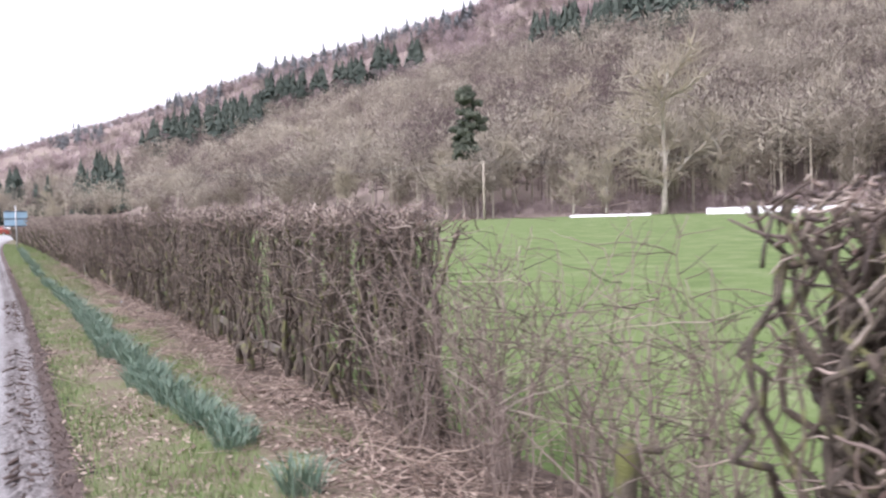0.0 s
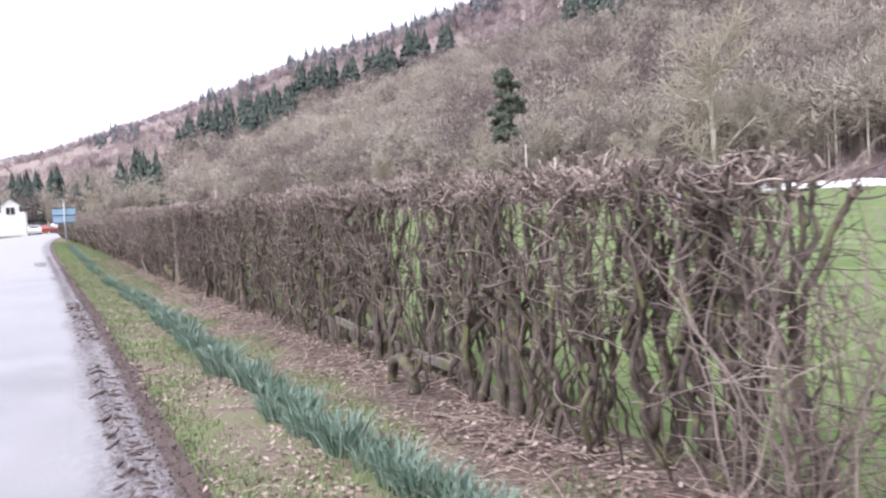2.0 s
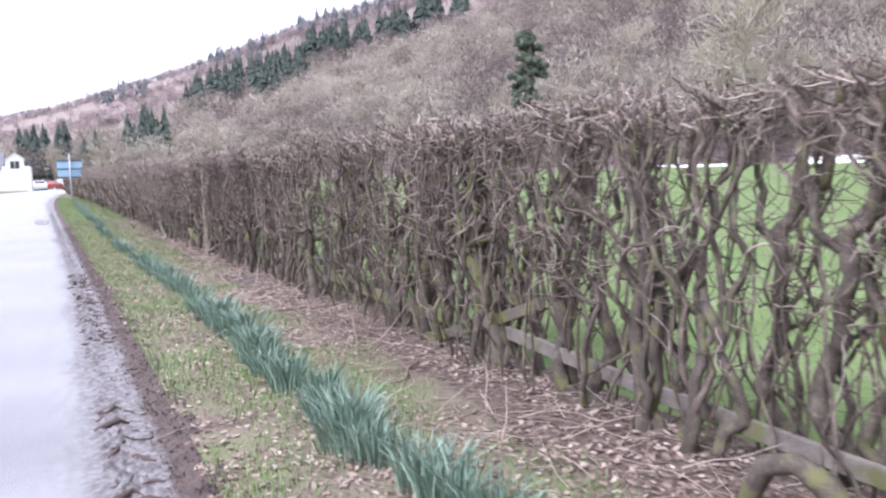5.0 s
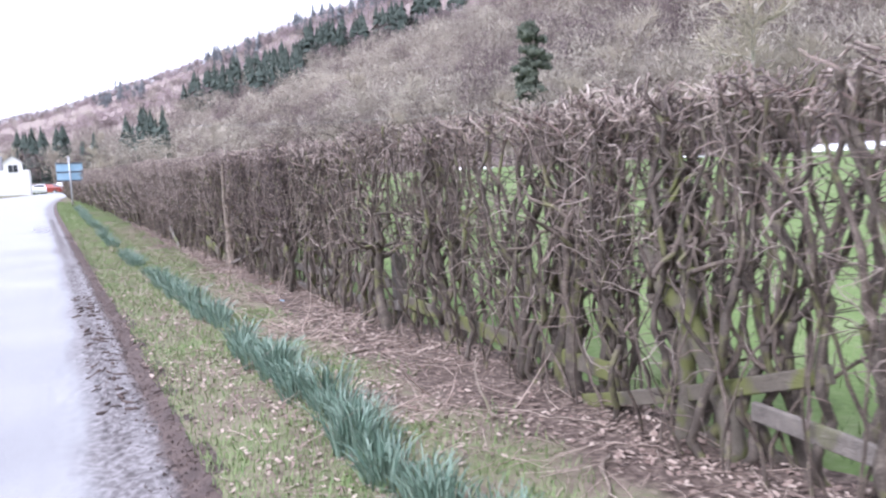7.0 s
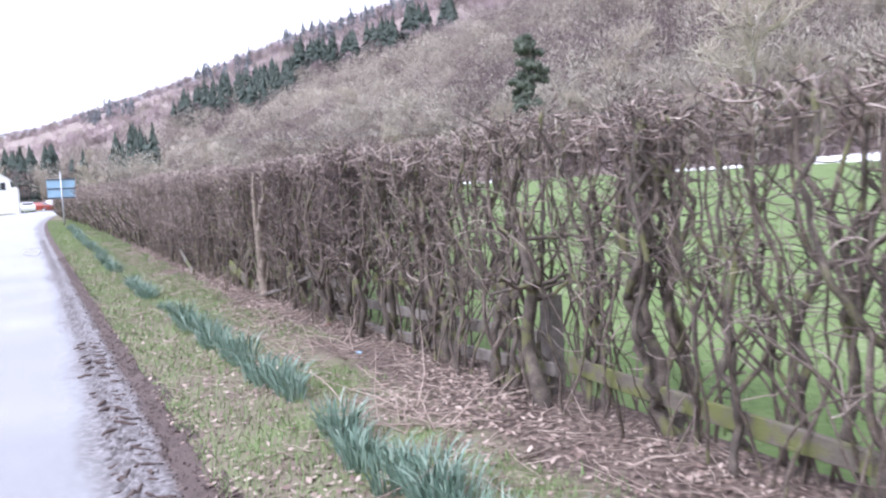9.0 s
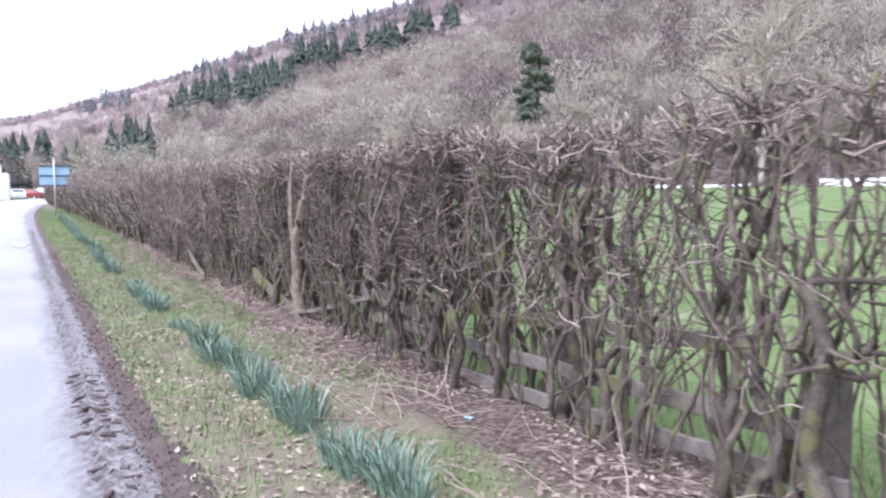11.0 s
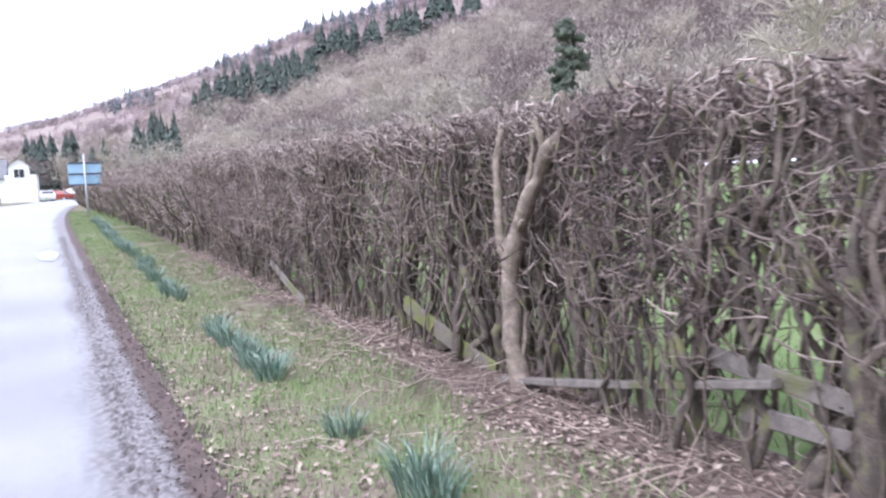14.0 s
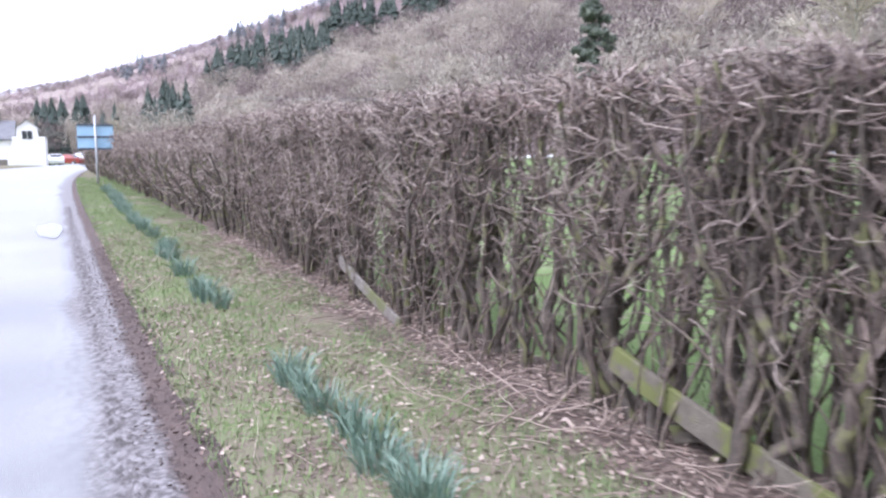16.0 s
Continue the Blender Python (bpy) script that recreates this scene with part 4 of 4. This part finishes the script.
def stout_trunks():
    arch = new("bent_stump")
    tagged(arch, "dark arched old hedge stump rooted at both ends", "stump")
    arch.location = at(2.55, 11.1, 0.03)
    g = Geo()
    g.tube([Vector(p) for p in ((0, 0.2, -0.08), (0.02, 0.17, 0.1), (0, 0.08, 0.24), (0.01, -0.06, 0.29), (0, -0.2, 0.25), (0.02, -0.3, 0.12), (0, -0.33, -0.08))], [0.055, 0.045, 0.05, 0.045, 0.055, 0.05, 0.06], 9)
    part("trunk", g, M_STEM, arch)
    g = Geo()
    g.tube([Vector(p) for p in ((0, -0.25, 0.2), (-0.05, -0.45, 0.2), (-0.08, -0.65, 0.3), (-0.1, -0.75, 0.45))], [0.026, 0.02, 0.022, 0.012], 7)
    part("limb", g, M_BRANCH, arch)
    mossy_trunk(2.95, 15.35, ((0, 0, -0.1), (0, 0.02, 0.3), (0.0, 0.0, 0.6), (0.02, -0.06, 0.85), (0, -0.02, 1.1)), (0.075, 0.055, 0.05, 0.055, 0.04), M_STEM, "stout brown hedge trunk forking below the clipped top", 1)
    mossy_trunk(2.95, 14.1, ((0, -0.1, -0.1), (0, -0.02, 0.3), (0, 0.15, 0.6), (0, 0.38, 0.85), (0, 0.55, 1.05)), (0.07, 0.06, 0.055, 0.06, 0.045), M_MOSSY, "leaning mossy hedge trunk with twisted boughs", 2)
    mossy_trunk(2.95, 14.35, ((0, 0, -0.1), (0, 0.0, 0.4), (0, -0.04, 0.8), (0, 0.02, 1.15)), (0.055, 0.045, 0.045, 0.035), M_MOSSY, "upright mossy hedge trunk", 3)
    mossy_trunk(2.85, 9.6, ((0, 0, -0.1), (0, 0.03, 0.35), (0, -0.03, 0.7), (0, 0.05, 1.1)), (0.065, 0.045, 0.05, 0.035), M_STEM, "dark knotted hedge trunk", 4)
    mossy_trunk(2.85, 12.3, ((0, 0, -0.1), (0, 0.0, 0.2), (0, 0.04, 0.6), (0, -0.03, 1.0)), (0.06, 0.045, 0.04, 0.035), M_STEM, "knotted hedge trunk with a mossy foot", 5)
    mossy_trunk(2.8, 18.2, ((0, 0, -0.1), (0, 0.06, 0.2), (0, 0.18, 0.45), (0, 0.1, 0.8), (0, 0.2, 1.15)), (0.075, 0.055, 0.045, 0.04, 0.03), M_STEM, "dark bent hedge trunk over the fence rail", 6)
    mossy_trunk(2.9, 22.9, ((0, 0, -0.1), (0, -0.08, 0.3), (0, -0.02, 0.65), (0, 0.05, 1.1)), (0.09, 0.065, 0.06, 0.04), M_STEM, "thick dark hedge trunk", 7)


# ---- verge ----
def daffodil_clump(seed, n, spread, h):
    rr = random.Random(seed)
    g = Geo()
    for _ in range(n):
        th, rad = rr.uniform(0, 2 * math.pi), spread * math.sqrt(rr.random())
        b = Vector((rad * math.cos(th), rad * math.sin(th) * 1.3, -0.02))
        lean = Vector((b.x * 0.6 + rr.gauss(0, 0.03), b.y * 0.5 + rr.gauss(0, 0.03), 0))
        hh = h * rr.uniform(0.6, 1.1)
        pts = [b, b + lean * 0.35 + Vector((0, 0, hh * 0.45)), b + lean * 0.9 + Vector((0, 0, hh * 0.82)), b + lean * rr.uniform(1.4, 2.2) + Vector((0, 0, hh))]
        an = rr.uniform(0, math.pi)
        g.strip(pts, Vector((math.cos(an), math.sin(an), 0)), [0.008, 0.010, 0.009, 0.003])
    root = new("daffodil_clump")
    tagged(root, "clump of upright blue-green daffodil leaves before flowering", "daffodils", "daffodil row on the verge")
    part("leaves", g, M_DAFF, root)
    return root


def daffodils():
    rr = random.Random(31)
    kinds = [daffodil_clump(400 + k, 70 + 10 * k, 0.075 + 0.010 * k, 0.25 + 0.015 * (k % 3)) for k in range(6)]
    used = set()
    ys = []
    ys.append(6.6)
    y = 7.75
    while y < 18.6:
        ys.append(y)
        y += rr.uniform(0.13, 0.21)
    ys += [19.4, 19.65, 19.95, 20.2, 20.9, 21.1, 21.3, 21.9, 22.15, 22.9, 23.15, 23.3, 23.9, 24.1, 25.1, 26.7, 26.95, 27.2, 27.45, 27.75, 28.1, 28.45, 28.8]
    y = 30.2
    while y < 52:
        if noise.noise(Vector((y * 0.8, 0, 4))) > -0.02:
            ys.append(y)
        y += rr.uniform(0.25, 0.4)
    for y in ys:
        u = float(np.interp(y, (6, 8, 10, 12, 19, 23, 30, 50), (1.86, 1.64, 1.50, 1.42, 1.42, 1.40, 1.32, 1.45))) + rr.uniform(-0.06, 0.06) * (1.8 if y < 18.6 else 1.0)
        k = rr.choice(kinds)
        m = Matrix.Translation(at(u, y, verge_height(u, y))) @ pose(0, 0, 0, 0, 0, rr.uniform(0, 360)) @ Matrix.Scale(rr.uniform(0.72, 1.02) * (1.0 if y < 24 else 0.95), 4)
        if k in used:
            copy_thing(k, m).matrix_basis = m
        else:
            k.matrix_basis = m
            used.add(k)


def ground_cover():
    rr = random.Random(77)
    gr, lit, st = Geo(), Geo(), Geo()
    for _ in range(150000):
        y = 4 + 58 * rr.random() ** 1.4
        u = rr.uniform(0.6, 2.5)
        w = noise.noise(Vector((u * 1.3, y * 0.7, 11))) + float(np.interp(y, (4, 16, 22, 28), (0.20, 0.20, 0.30, 0.46))) - 0.8 * max(0, u - float(np.interp(y, (20, 30), (1.7, 2.1))))
        if w < rr.uniform(-0.2, 0.35):
            continue
        b = at(u, y, verge_height(u, y) - 0.01)
        h = rr.uniform(0.035, 0.095)
        an = rr.uniform(0, 2 * math.pi)
        d = Vector((math.cos(an), math.sin(an), 0))
        s = Vector((-d.y, d.x, 0)) * 0.0035
        tip = b + d * h * rr.uniform(0.2, 0.9) + Vector((0, 0, h))
        gr.poly(b - s, b + s, tip)
    for _ in range(52000):
        y = 3.5 + 36 * rr.random() ** 1.25
        u = rr.choice((rr.uniform(0.58, 1.4), rr.uniform(1.5, 3.1), rr.uniform(1.8, 3.1)))
        if noise.noise(Vector((u * 1.1, y * 0.6, 17))) < rr.uniform(-0.5, 0.3):
            continue
        c = at(u, y, verge_height(u, y) + rr.uniform(0.002, 0.02))
        an, ln = rr.uniform(0, 2 * math.pi), rr.uniform(0.010, 0.030)
        d = Vector((math.cos(an), math.sin(an), rr.uniform(-0.3, 0.5))) * ln
        s = Vector((-math.sin(an), math.cos(an), rr.uniform(-0.5, 0.5))) * ln * 0.55
        lit.poly(c - d, c - s * rr.uniform(0.5, 1.2) - d * 0.3, c - s + d * rr.uniform(0, 0.5), c + d, c + s * rr.uniform(0.6, 1.2) + d * rr.uniform(-0.4, 0.4))
    for _ in range(2600):
        y = 4 + 34 * rr.random() ** 1.2
        u = rr.uniform(1.75, 3.0) if rr.random() < 0.85 else rr.uniform(0.7, 1.75)
        c = at(u, y, verge_height(u, y) + rr.uniform(0.005, 0.05))
        an = rr.uniform(0, 2 * math.pi)
        pts = grow(c, Vector((math.cos(an), math.sin(an), rr.uniform(-0.02, 0.35))), rr.uniform(0.12, 0.5), 0.08, 0.16, rr, -0.03)
        st.tube(pts, taper(rr.uniform(0.002, 0.0048), 0.0018, len(pts)), 3, False)
    cr = Geo()
    for _ in range(9000):
        y = 3 + 34 * rr.random() ** 1.2
        u = min(0.95, rr.gauss(0.56, 0.11))
        z = verge_height(u, y) if u > 0.5 else mud_height(u, y)
        c, s = at(u, y, z), rr.uniform(0.004, 0.013)
        q = [c + Vector((rr.gauss(0, s), rr.gauss(0, s), rr.uniform(0.2, 1.2) * s)) for _ in range(3)] + [c + Vector((0, 0, 1.6 * s))]
        f0 = len(cr.v)
        cr.v += q
        cr.f += [(f0, f0 + 1, f0 + 3), (f0 + 1, f0 + 2, f0 + 3), (f0 + 2, f0, f0 + 3)]
    clods = Geo()
    y = 3.0
    while y < 25:
        y += rr.uniform(0.06, 0.16)
        if noise.noise(Vector((0, y * 0.35, 8))) < -0.12:
            continue
        for u0, u1, skew in ((0.17, 0.27, 0.07), (0.29, 0.38, -0.06)):
            if rr.random() < 0.38:
                continue
            a, b = u0 + rr.gauss(0, 0.03), u1 + rr.gauss(0, 0.03)
            q = [at(a + (b - a) * f, y + skew * f + rr.gauss(0, 0.008), mud_height(a + (b - a) * f, y + skew * f) + 0.003) for f in (0, 0.35, 0.7, 1)]
            w = rr.uniform(0.006, 0.019)
            clods.tube(q, [w * 0.5, w, w * rr.uniform(0.7, 1.1), w * 0.4], 6)
    tagged(new("tread_ridges", clods.mesh("tread_ridges", M_SOIL)), "dark wet mud ridges pressed up by tyre treads", "mud", kind="stuff")
    tagged(new("earth_crumbs", cr.mesh("earth_crumbs", M_SOIL, False)), "dark crumbs of earth and grit along the lane edge", "earth", kind="stuff")
    tagged(new("grass", gr.mesh("grass", M_GRASS, False)), "short tufty green and straw grass on the verge", "grass", kind="stuff")
    tagged(new("leaf_litter", lit.mesh("leaf_litter", M_LITTER, False)), "scattered dead brown leaves on the verge", "leaf litter", kind="stuff")
    tagged(new("dead_stalks", st.mesh("dead_stalks", M_STRAW)), "tangled straw-coloured dead stalks and twigs under the hedge", "dead stalks", kind="stuff")


def stalk_tangle(seed, u, y, n, long):
    """A heap of bleached dead stems."""
    rr = random.Random(seed)
    root = new("dead_stem_tangle")
    tagged(root, "tangle of bleached dead stems leaning from the hedge foot", "dead stems", "dead stem tangles")
    root.location = at(u, y, 0.03)
    for _ in range(n):
        g = Geo()
        an = rr.uniform(0, 2 * math.pi)
        pts = grow(Vector((rr.gauss(0, 0.25), rr.gauss(0, 0.3), 0.0)), Vector((math.cos(an), math.sin(an), rr.uniform(0.2, 1.1))), long * rr.uniform(0.5, 1.0), 0.08, 0.13, rr, -0.05)
        pts = [Vector((q.x, q.y, max(q.z, 0.01))) for q in pts]
        g.tube(pts, taper(rr.uniform(0.004, 0.008), 0.002, len(pts)), 4)
        part("stem", g, M_STRAW, root)


def verge_bits():
    for k, (u, y, n, w) in enumerate(((2.45, 7.0, 16, 0.9), (2.6, 6.3, 14, 0.8), (2.3, 9.2, 12, 0.6), (2.3, 12.6, 12, 0.6), (2.1, 15.6, 12, 0.6), (2.05, 18.4, 26, 0.9), (2.15, 20.9, 22, 0.8), (2.2, 23.3, 12, 0.6), (2.4, 27.6, 16, 0.7), (2.3, 34.5, 14, 0.6))):
        stalk_tangle(600 + k, u, y, n, w)
    rr = random.Random(8)
    for u, y, s, ln in ((2.25, 15.2, 0.012, 0.8), (2.4, 14.3, 0.014, 0.7), (2.1, 17.4, 0.01, 0.7), (2.35, 10.0, 0.016, 0.9), (2.2, 25.0, 0.01, 0.6), (2.3, 8.9, 0.02, 0.6)):
        g = Geo()
        an = rr.uniform(0, 6.28)
        pts = [Vector((q.x, q.y, max(0.012, q.z))) for q in grow(Vector((0, 0, 0.03)), Vector((math.cos(an), math.sin(an), 0.1)), ln, 0.09, 0.2, rr, -0.02)]
        g.tube(pts, taper(s, s * 0.5, len(pts)), 6)
        ob = tagged(new("fallen_branch", g.mesh("fallen_branch", M_PALE_TRUNK)), "bare bleached branch lying on dead leaves", "branch", "fallen branches")
        ob.location = at(u, y, verge_height(u, y))
    for u, y, m, what in ((2.72, 22.4, M_CARRED, "red"), (2.4, 20.6, M_BLUE, "blue")):
        g = Geo()
        for k in range(5):
            for j in range(5):
                g.v.append(Vector(((k - 2) * 0.013, (j - 2) * 0.012, 0.008 + 0.02 * rr.random())))
        for k in range(4):
            for j in range(4):
                a = k * 5 + j
                g.f.append((a, a + 5, a + 6, a + 1))
        ob = tagged(new("wrapper", g.mesh("wrapper", m, False)), "crumpled " + what + " litter wrapper under the hedge", "litter", "litter")
        ob.location = at(u, y, verge_height(u, y))
    g = Geo()
    ring = []
    for k in range(36):
        a = 2 * math.pi * k / 36
        r = 1 + 0.3 * noise.noise(Vector((math.cos(a) * 1.5, math.sin(a) * 1.5, 3)))
        ring.append(at(-0.15 + 0.24 * r * math.cos(a), 40.4 + 1.3 * r * math.sin(a), -0.010))
    g.poly(*ring)
    tagged(new("puddle", g.mesh("puddle", M_PUDDLE, False)), "shallow rain puddle on the lane edge", "puddle")
    # tufts of pasture grass close behind the hedge
    g = Geo()
    for _ in range(26000):
        y = 2 + 38 * rr.random()
        u = 3.5 + 9 * rr.random() ** 1.5
        if noise.noise(Vector((u * 0.9, y * 0.9, 2))) < rr.uniform(-0.5, 0.25):
            continue
        p = Vector((u + bend(y), y, land(u + bend(y), y) - 0.06))
        h, an = rr.uniform(0.07, 0.16), rr.uniform(0, 6.28)
        d = Vector((math.cos(an), math.sin(an), 0))
        s = Vector((-d.y, d.x, 0)) * 0.006
        g.poly(p - s, p + s, p + d * h * 0.6 + Vector((0, 0, h)))
    tagged(new("pasture_grass", g.mesh("pasture_grass", M_PASTURE, False)), "bright green pasture grass tufts behind the hedge", "grass", kind="stuff")


# ---- sign, house, vehicles, pole ----
def road_sign():
    root = new("road_sign")
    tagged(root, "blue road sign board on a steel post in the verge", "road sign")
    root.location = (0.63, 55.9, rise(56))
    g = Geo()
    g.tube([Vector((0, 0, -0.4)), Vector((0, 0, 2.6))], [0.04, 0.04], 12)
    part("pole", g, M_GALV, root)
    board = bevelled("board", (-0.62, 0.06, 1.33), (0.62, 0.09, 2.28), M_BLUE, root, 0.012)
    for z in (1.36, 1.80, 2.24):
        b = bevelled("stiffener", (-0.61, 0.03, z - 0.035), (0.61, 0.058, z + 0.035), M_DARKRAIL, board, 0.006)
    root.rotation_euler = (0, 0, radians(4))


def window(parent, x, z, w, h, y):
    win = bevelled("window", (x - w / 2, y - 0.03, z), (x + w / 2, y + 0.05, z + h), M_WHITE, parent, 0.01)
    bevelled("pane", (x - w / 2 + 0.08, y - 0.05, z + 0.08), (x - 0.03, y - 0.032, z + h - 0.08), M_GLASS, win, 0.004)
    bevelled("pane", (x + 0.03, y - 0.05, z + 0.08), (x + w / 2 - 0.08, y - 0.032, z + h - 0.08), M_GLASS, win, 0.004)


def house():
    root = new("house")
    tagged(root, "white rendered roadside house with gabled wing and slate roof", "house")
    root.location = (-2.9, 115, 1.1)
    g = Geo()
    # gabled wing
    g.box((-3.0, 0, -0.3), (0.0, 7, 3.1))
    first = len(g.v)
    for yy in (0, 7):
        g.v += [Vector((-2.6, yy, 3.1)), Vector((-0.6, yy, 3.1)), Vector((-0.6, yy, 4.0)), Vector((-1.6, yy, 4.75)), Vector((-2.6, yy, 4.0))]
    g.f += [(first + 4, first + 3, first + 2, first + 1, first), tuple(first + 5 + i for i in range(5))]
    for i in range(5):
        j = (i + 1) % 5
        g.f.append((first + i, first + j, first + 5 + j, first + 5 + i))
    # long main range
    g.box((-16, 1.2, -0.3), (-3.0, 7.6, 2.9))
    part("wall", g, M_WHITE, root, smooth=False)
    r = Geo()
    r.poly((-16.3, 0.9, 2.85), (-2.8, 0.9, 2.85), (-2.8, 4.4, 4.9), (-16.3, 4.4, 4.9))
    r.poly((-16.3, 4.4, 4.9), (-2.8, 4.4, 4.9), (-2.8, 7.9, 2.85), (-16.3, 7.9, 2.85))
    r.poly((-16.3, 0.9, 2.70), (-16.3, 7.9, 2.70), (-2.8, 7.9, 2.70), (-2.8, 0.9, 2.70))
    r.poly((-16.3, 0.9, 2.70), (-2.8, 0.9, 2.70), (-2.8, 0.9, 2.85), (-16.3, 0.9, 2.85))
    roof = part("roof", r, M_SLATE, root, smooth=False)
    r = Geo()
    r.poly((-2.75, -0.15, 3.9), (-1.6, -0.15, 4.85), (-1.6, 7.2, 4.85), (-2.75, 7.2, 3.9))
    r.poly((-1.6, -0.15, 4.85), (0.15, -0.15, 3.15), (0.15, 7.2, 3.15), (-1.6, 7.2, 4.85))
    part("roof", r, M_SLATE, root, smooth=False)
    bevelled("chimney", (-5.0, 4.0, 4.4), (-4.2, 4.8, 5.9), M_WALL, roof, 0.03)
    window(root, -1.6, 2.75, 1.1, 1.0, 0)
    for x in (-5, -8, -11, -14):
        window(root, x, 1.2, 1.2, 1.1, 1.2)
    w = new("garden_wall")
    tagged(w, "low dark stone garden wall beside the house", "wall")
    w.location = (-2.9, 113.2, 1.1)
    bevelled("stonework", (-16, 0, -0.4), (-3.4, 0.35, 0.75), M_WALL, w, 0.05)


def car(x, y, z, turn, paint, label, tall=1.45):
    root = new("car")
    tagged(root, label, "car", "cars parked by the house")
    root.matrix_basis = pose(x, y, z, 0, 0, turn)
    bm = bmesh.new()
    prof = [(-2.05, 0.35), (-2.1, 0.75), (-1.95, 0.98), (-1.45, 1.02), (-0.75, tall), (0.75, tall), (1.35, 1.0), (2.0, 0.9), (2.1, 0.7), (2.08, 0.35)]
    rows = [[bm.verts.new((sx * (0.82 if zz < 1.1 else 0.66), yy, zz)) for yy, zz in prof] for sx in (-1, 1)]
    n = len(prof)
    for i in range(n):
        j = (i + 1) % n
        bm.faces.new((rows[0][i], rows[0][j], rows[1][j], rows[1][i]))
    bm.faces.new(list(reversed(rows[0])))
    bm.faces.new(rows[1])
    bmesh.ops.recalc_face_normals(bm, faces=bm.faces[:])
    bmesh.ops.bevel(bm, geom=bm.edges[:], offset=0.05, segments=2, affect="EDGES")
    me = bpy.data.meshes.new("body")
    bm.to_mesh(me)
    bm.free()
    me.materials.append(paint)
    body = new("body", me)
    body.parent = root
    for nm, a, b in (("windscreen", 0.86, 1.26), ("rear_window", -1.34, -0.86)):
        lo, hi = (a, tall - 0.08), (b, 1.06)
        if a < 0:
            lo, hi = (a, 1.08), (b, tall - 0.08)
        g = Geo()
        for off in (0.03, 0.05):
            g.poly((-0.6, lo[0] + math.copysign(off, a), lo[1]), (0.6, lo[0] + math.copysign(off, a), lo[1]), (0.66, hi[0] + math.copysign(off, a), hi[1]), (-0.66, hi[0] + math.copysign(off, a), hi[1]))
        part(nm, g, M_GLASS, body, smooth=False)
    for sx in (-1, 1):
        for yy in (-1.3, 1.3):
            g = Geo()
            g.tube([Vector((sx * 0.68, yy, 0.31)), Vector((sx * 0.88, yy, 0.31))], [0.31, 0.31], 18)
            wheel = part("wheel", g, M_TYRE, root)
            g = Geo()
            g.tube([Vector((sx * 0.86, yy, 0.31)), Vector((sx * 0.895, yy, 0.31))], [0.19, 0.17], 14)
            part("rim", g, M_GALV, wheel)


def power_pole():
    root = new("utility_pole")
    tagged(root, "pale wooden utility pole with overhead wires", "utility pole")
    x, y = 67.7, 110
    z = land(x, y)
    root.location = (x, y, z)
    g = Geo()
    g.tube([Vector((0, 0, -1)), Vector((0, 0, 5)), Vector((0, 0, 11.5 - z))], [0.19, 0.17, 0.14], 10)
    part("pole", g, M_POLE, root)
    bevelled("crossarm", (-0.9, -0.06, 11.1 - z), (0.9, 0.06, 11.25 - z), M_POLE, root, 0.01)
    for ex, ey, ez in ((125, 88, 13.5), (20, 150, 11.5)):
        g = Geo()
        a, b = Vector((0, 0, 11.3 - z)), Vector((ex - x, ey - y, ez - z))
        pts = [a.lerp(b, k / 12) - Vector((0, 0, 1.0 * math.sin(math.pi * k / 12))) for k in range(13)]
        g.tube(pts, [0.028] * 13, 4, False)
        part("wire", g, M_WIRE, root)


def polytunnel(az0, r0, az1, r1, h, w):
    """A long low row of white sheeting at the field's far edge."""
    g = Geo()
    n, m = 28, 9
    for k in range(n + 1):
        f = k / n
        az, r = az0 + (az1 - az0) * f, r0 + (r1 - r0) * f
        x, y = r * math.sin(radians(az)), 10 + r * math.cos(radians(az))
        z = land(x, y) - 0.1
        out = Vector((math.sin(radians(az)), math.cos(radians(az)), 0))
        hh = h * (0.9 + 0.2 * noise.noise(Vector((k * 0.6, h, 2))))
        for j in range(m):
            a = math.pi * j / (m - 1)
            g.v.append(Vector((x, y, z)) - out * math.cos(a) * w + Vector((0, 0, hh * math.sin(a))))
    for k in range(n):
        for j in range(m - 1):
            a = k * m + j
            g.f.append((a, a + 1, a + m + 1, a + m))
    g.f.append(tuple(range(m)))
    g.f.append(tuple(reversed(range(n * m, n * m + m))))
    tagged(new("polytunnel", g.mesh("polytunnel", M_FLEECE)), "long low white polythene crop cover across the field", "polytunnel", "white crop covers")


hillside_woods()
pine()
field_edge()
hedge()
gap_plants()
fence()
pale_trunk()
stout_trunks()
daffodils()
ground_cover()
verge_bits()
road_sign()
house()
car(-2.3, 128, land(-2.3, 128) - 0.23, 4, M_CARWHITE, "white car parked beside the lane")
car(-1.2, 134, land(-1.2, 134) - 0.23, 62, M_CARRED, "red car parked beside the house")
car(0.9, 141, rise(141) - 0.02, 25, M_CARWHITE, "white car parked beyond the red car")
power_pole()
polytunnel(40.5, 126, 46.5, 124, 0.45, 0.8)
polytunnel(27.0, 130, 29.5, 130, 0.4, 0.8)
polytunnel(50.5, 118, 75, 95, 1.1, 1.4)
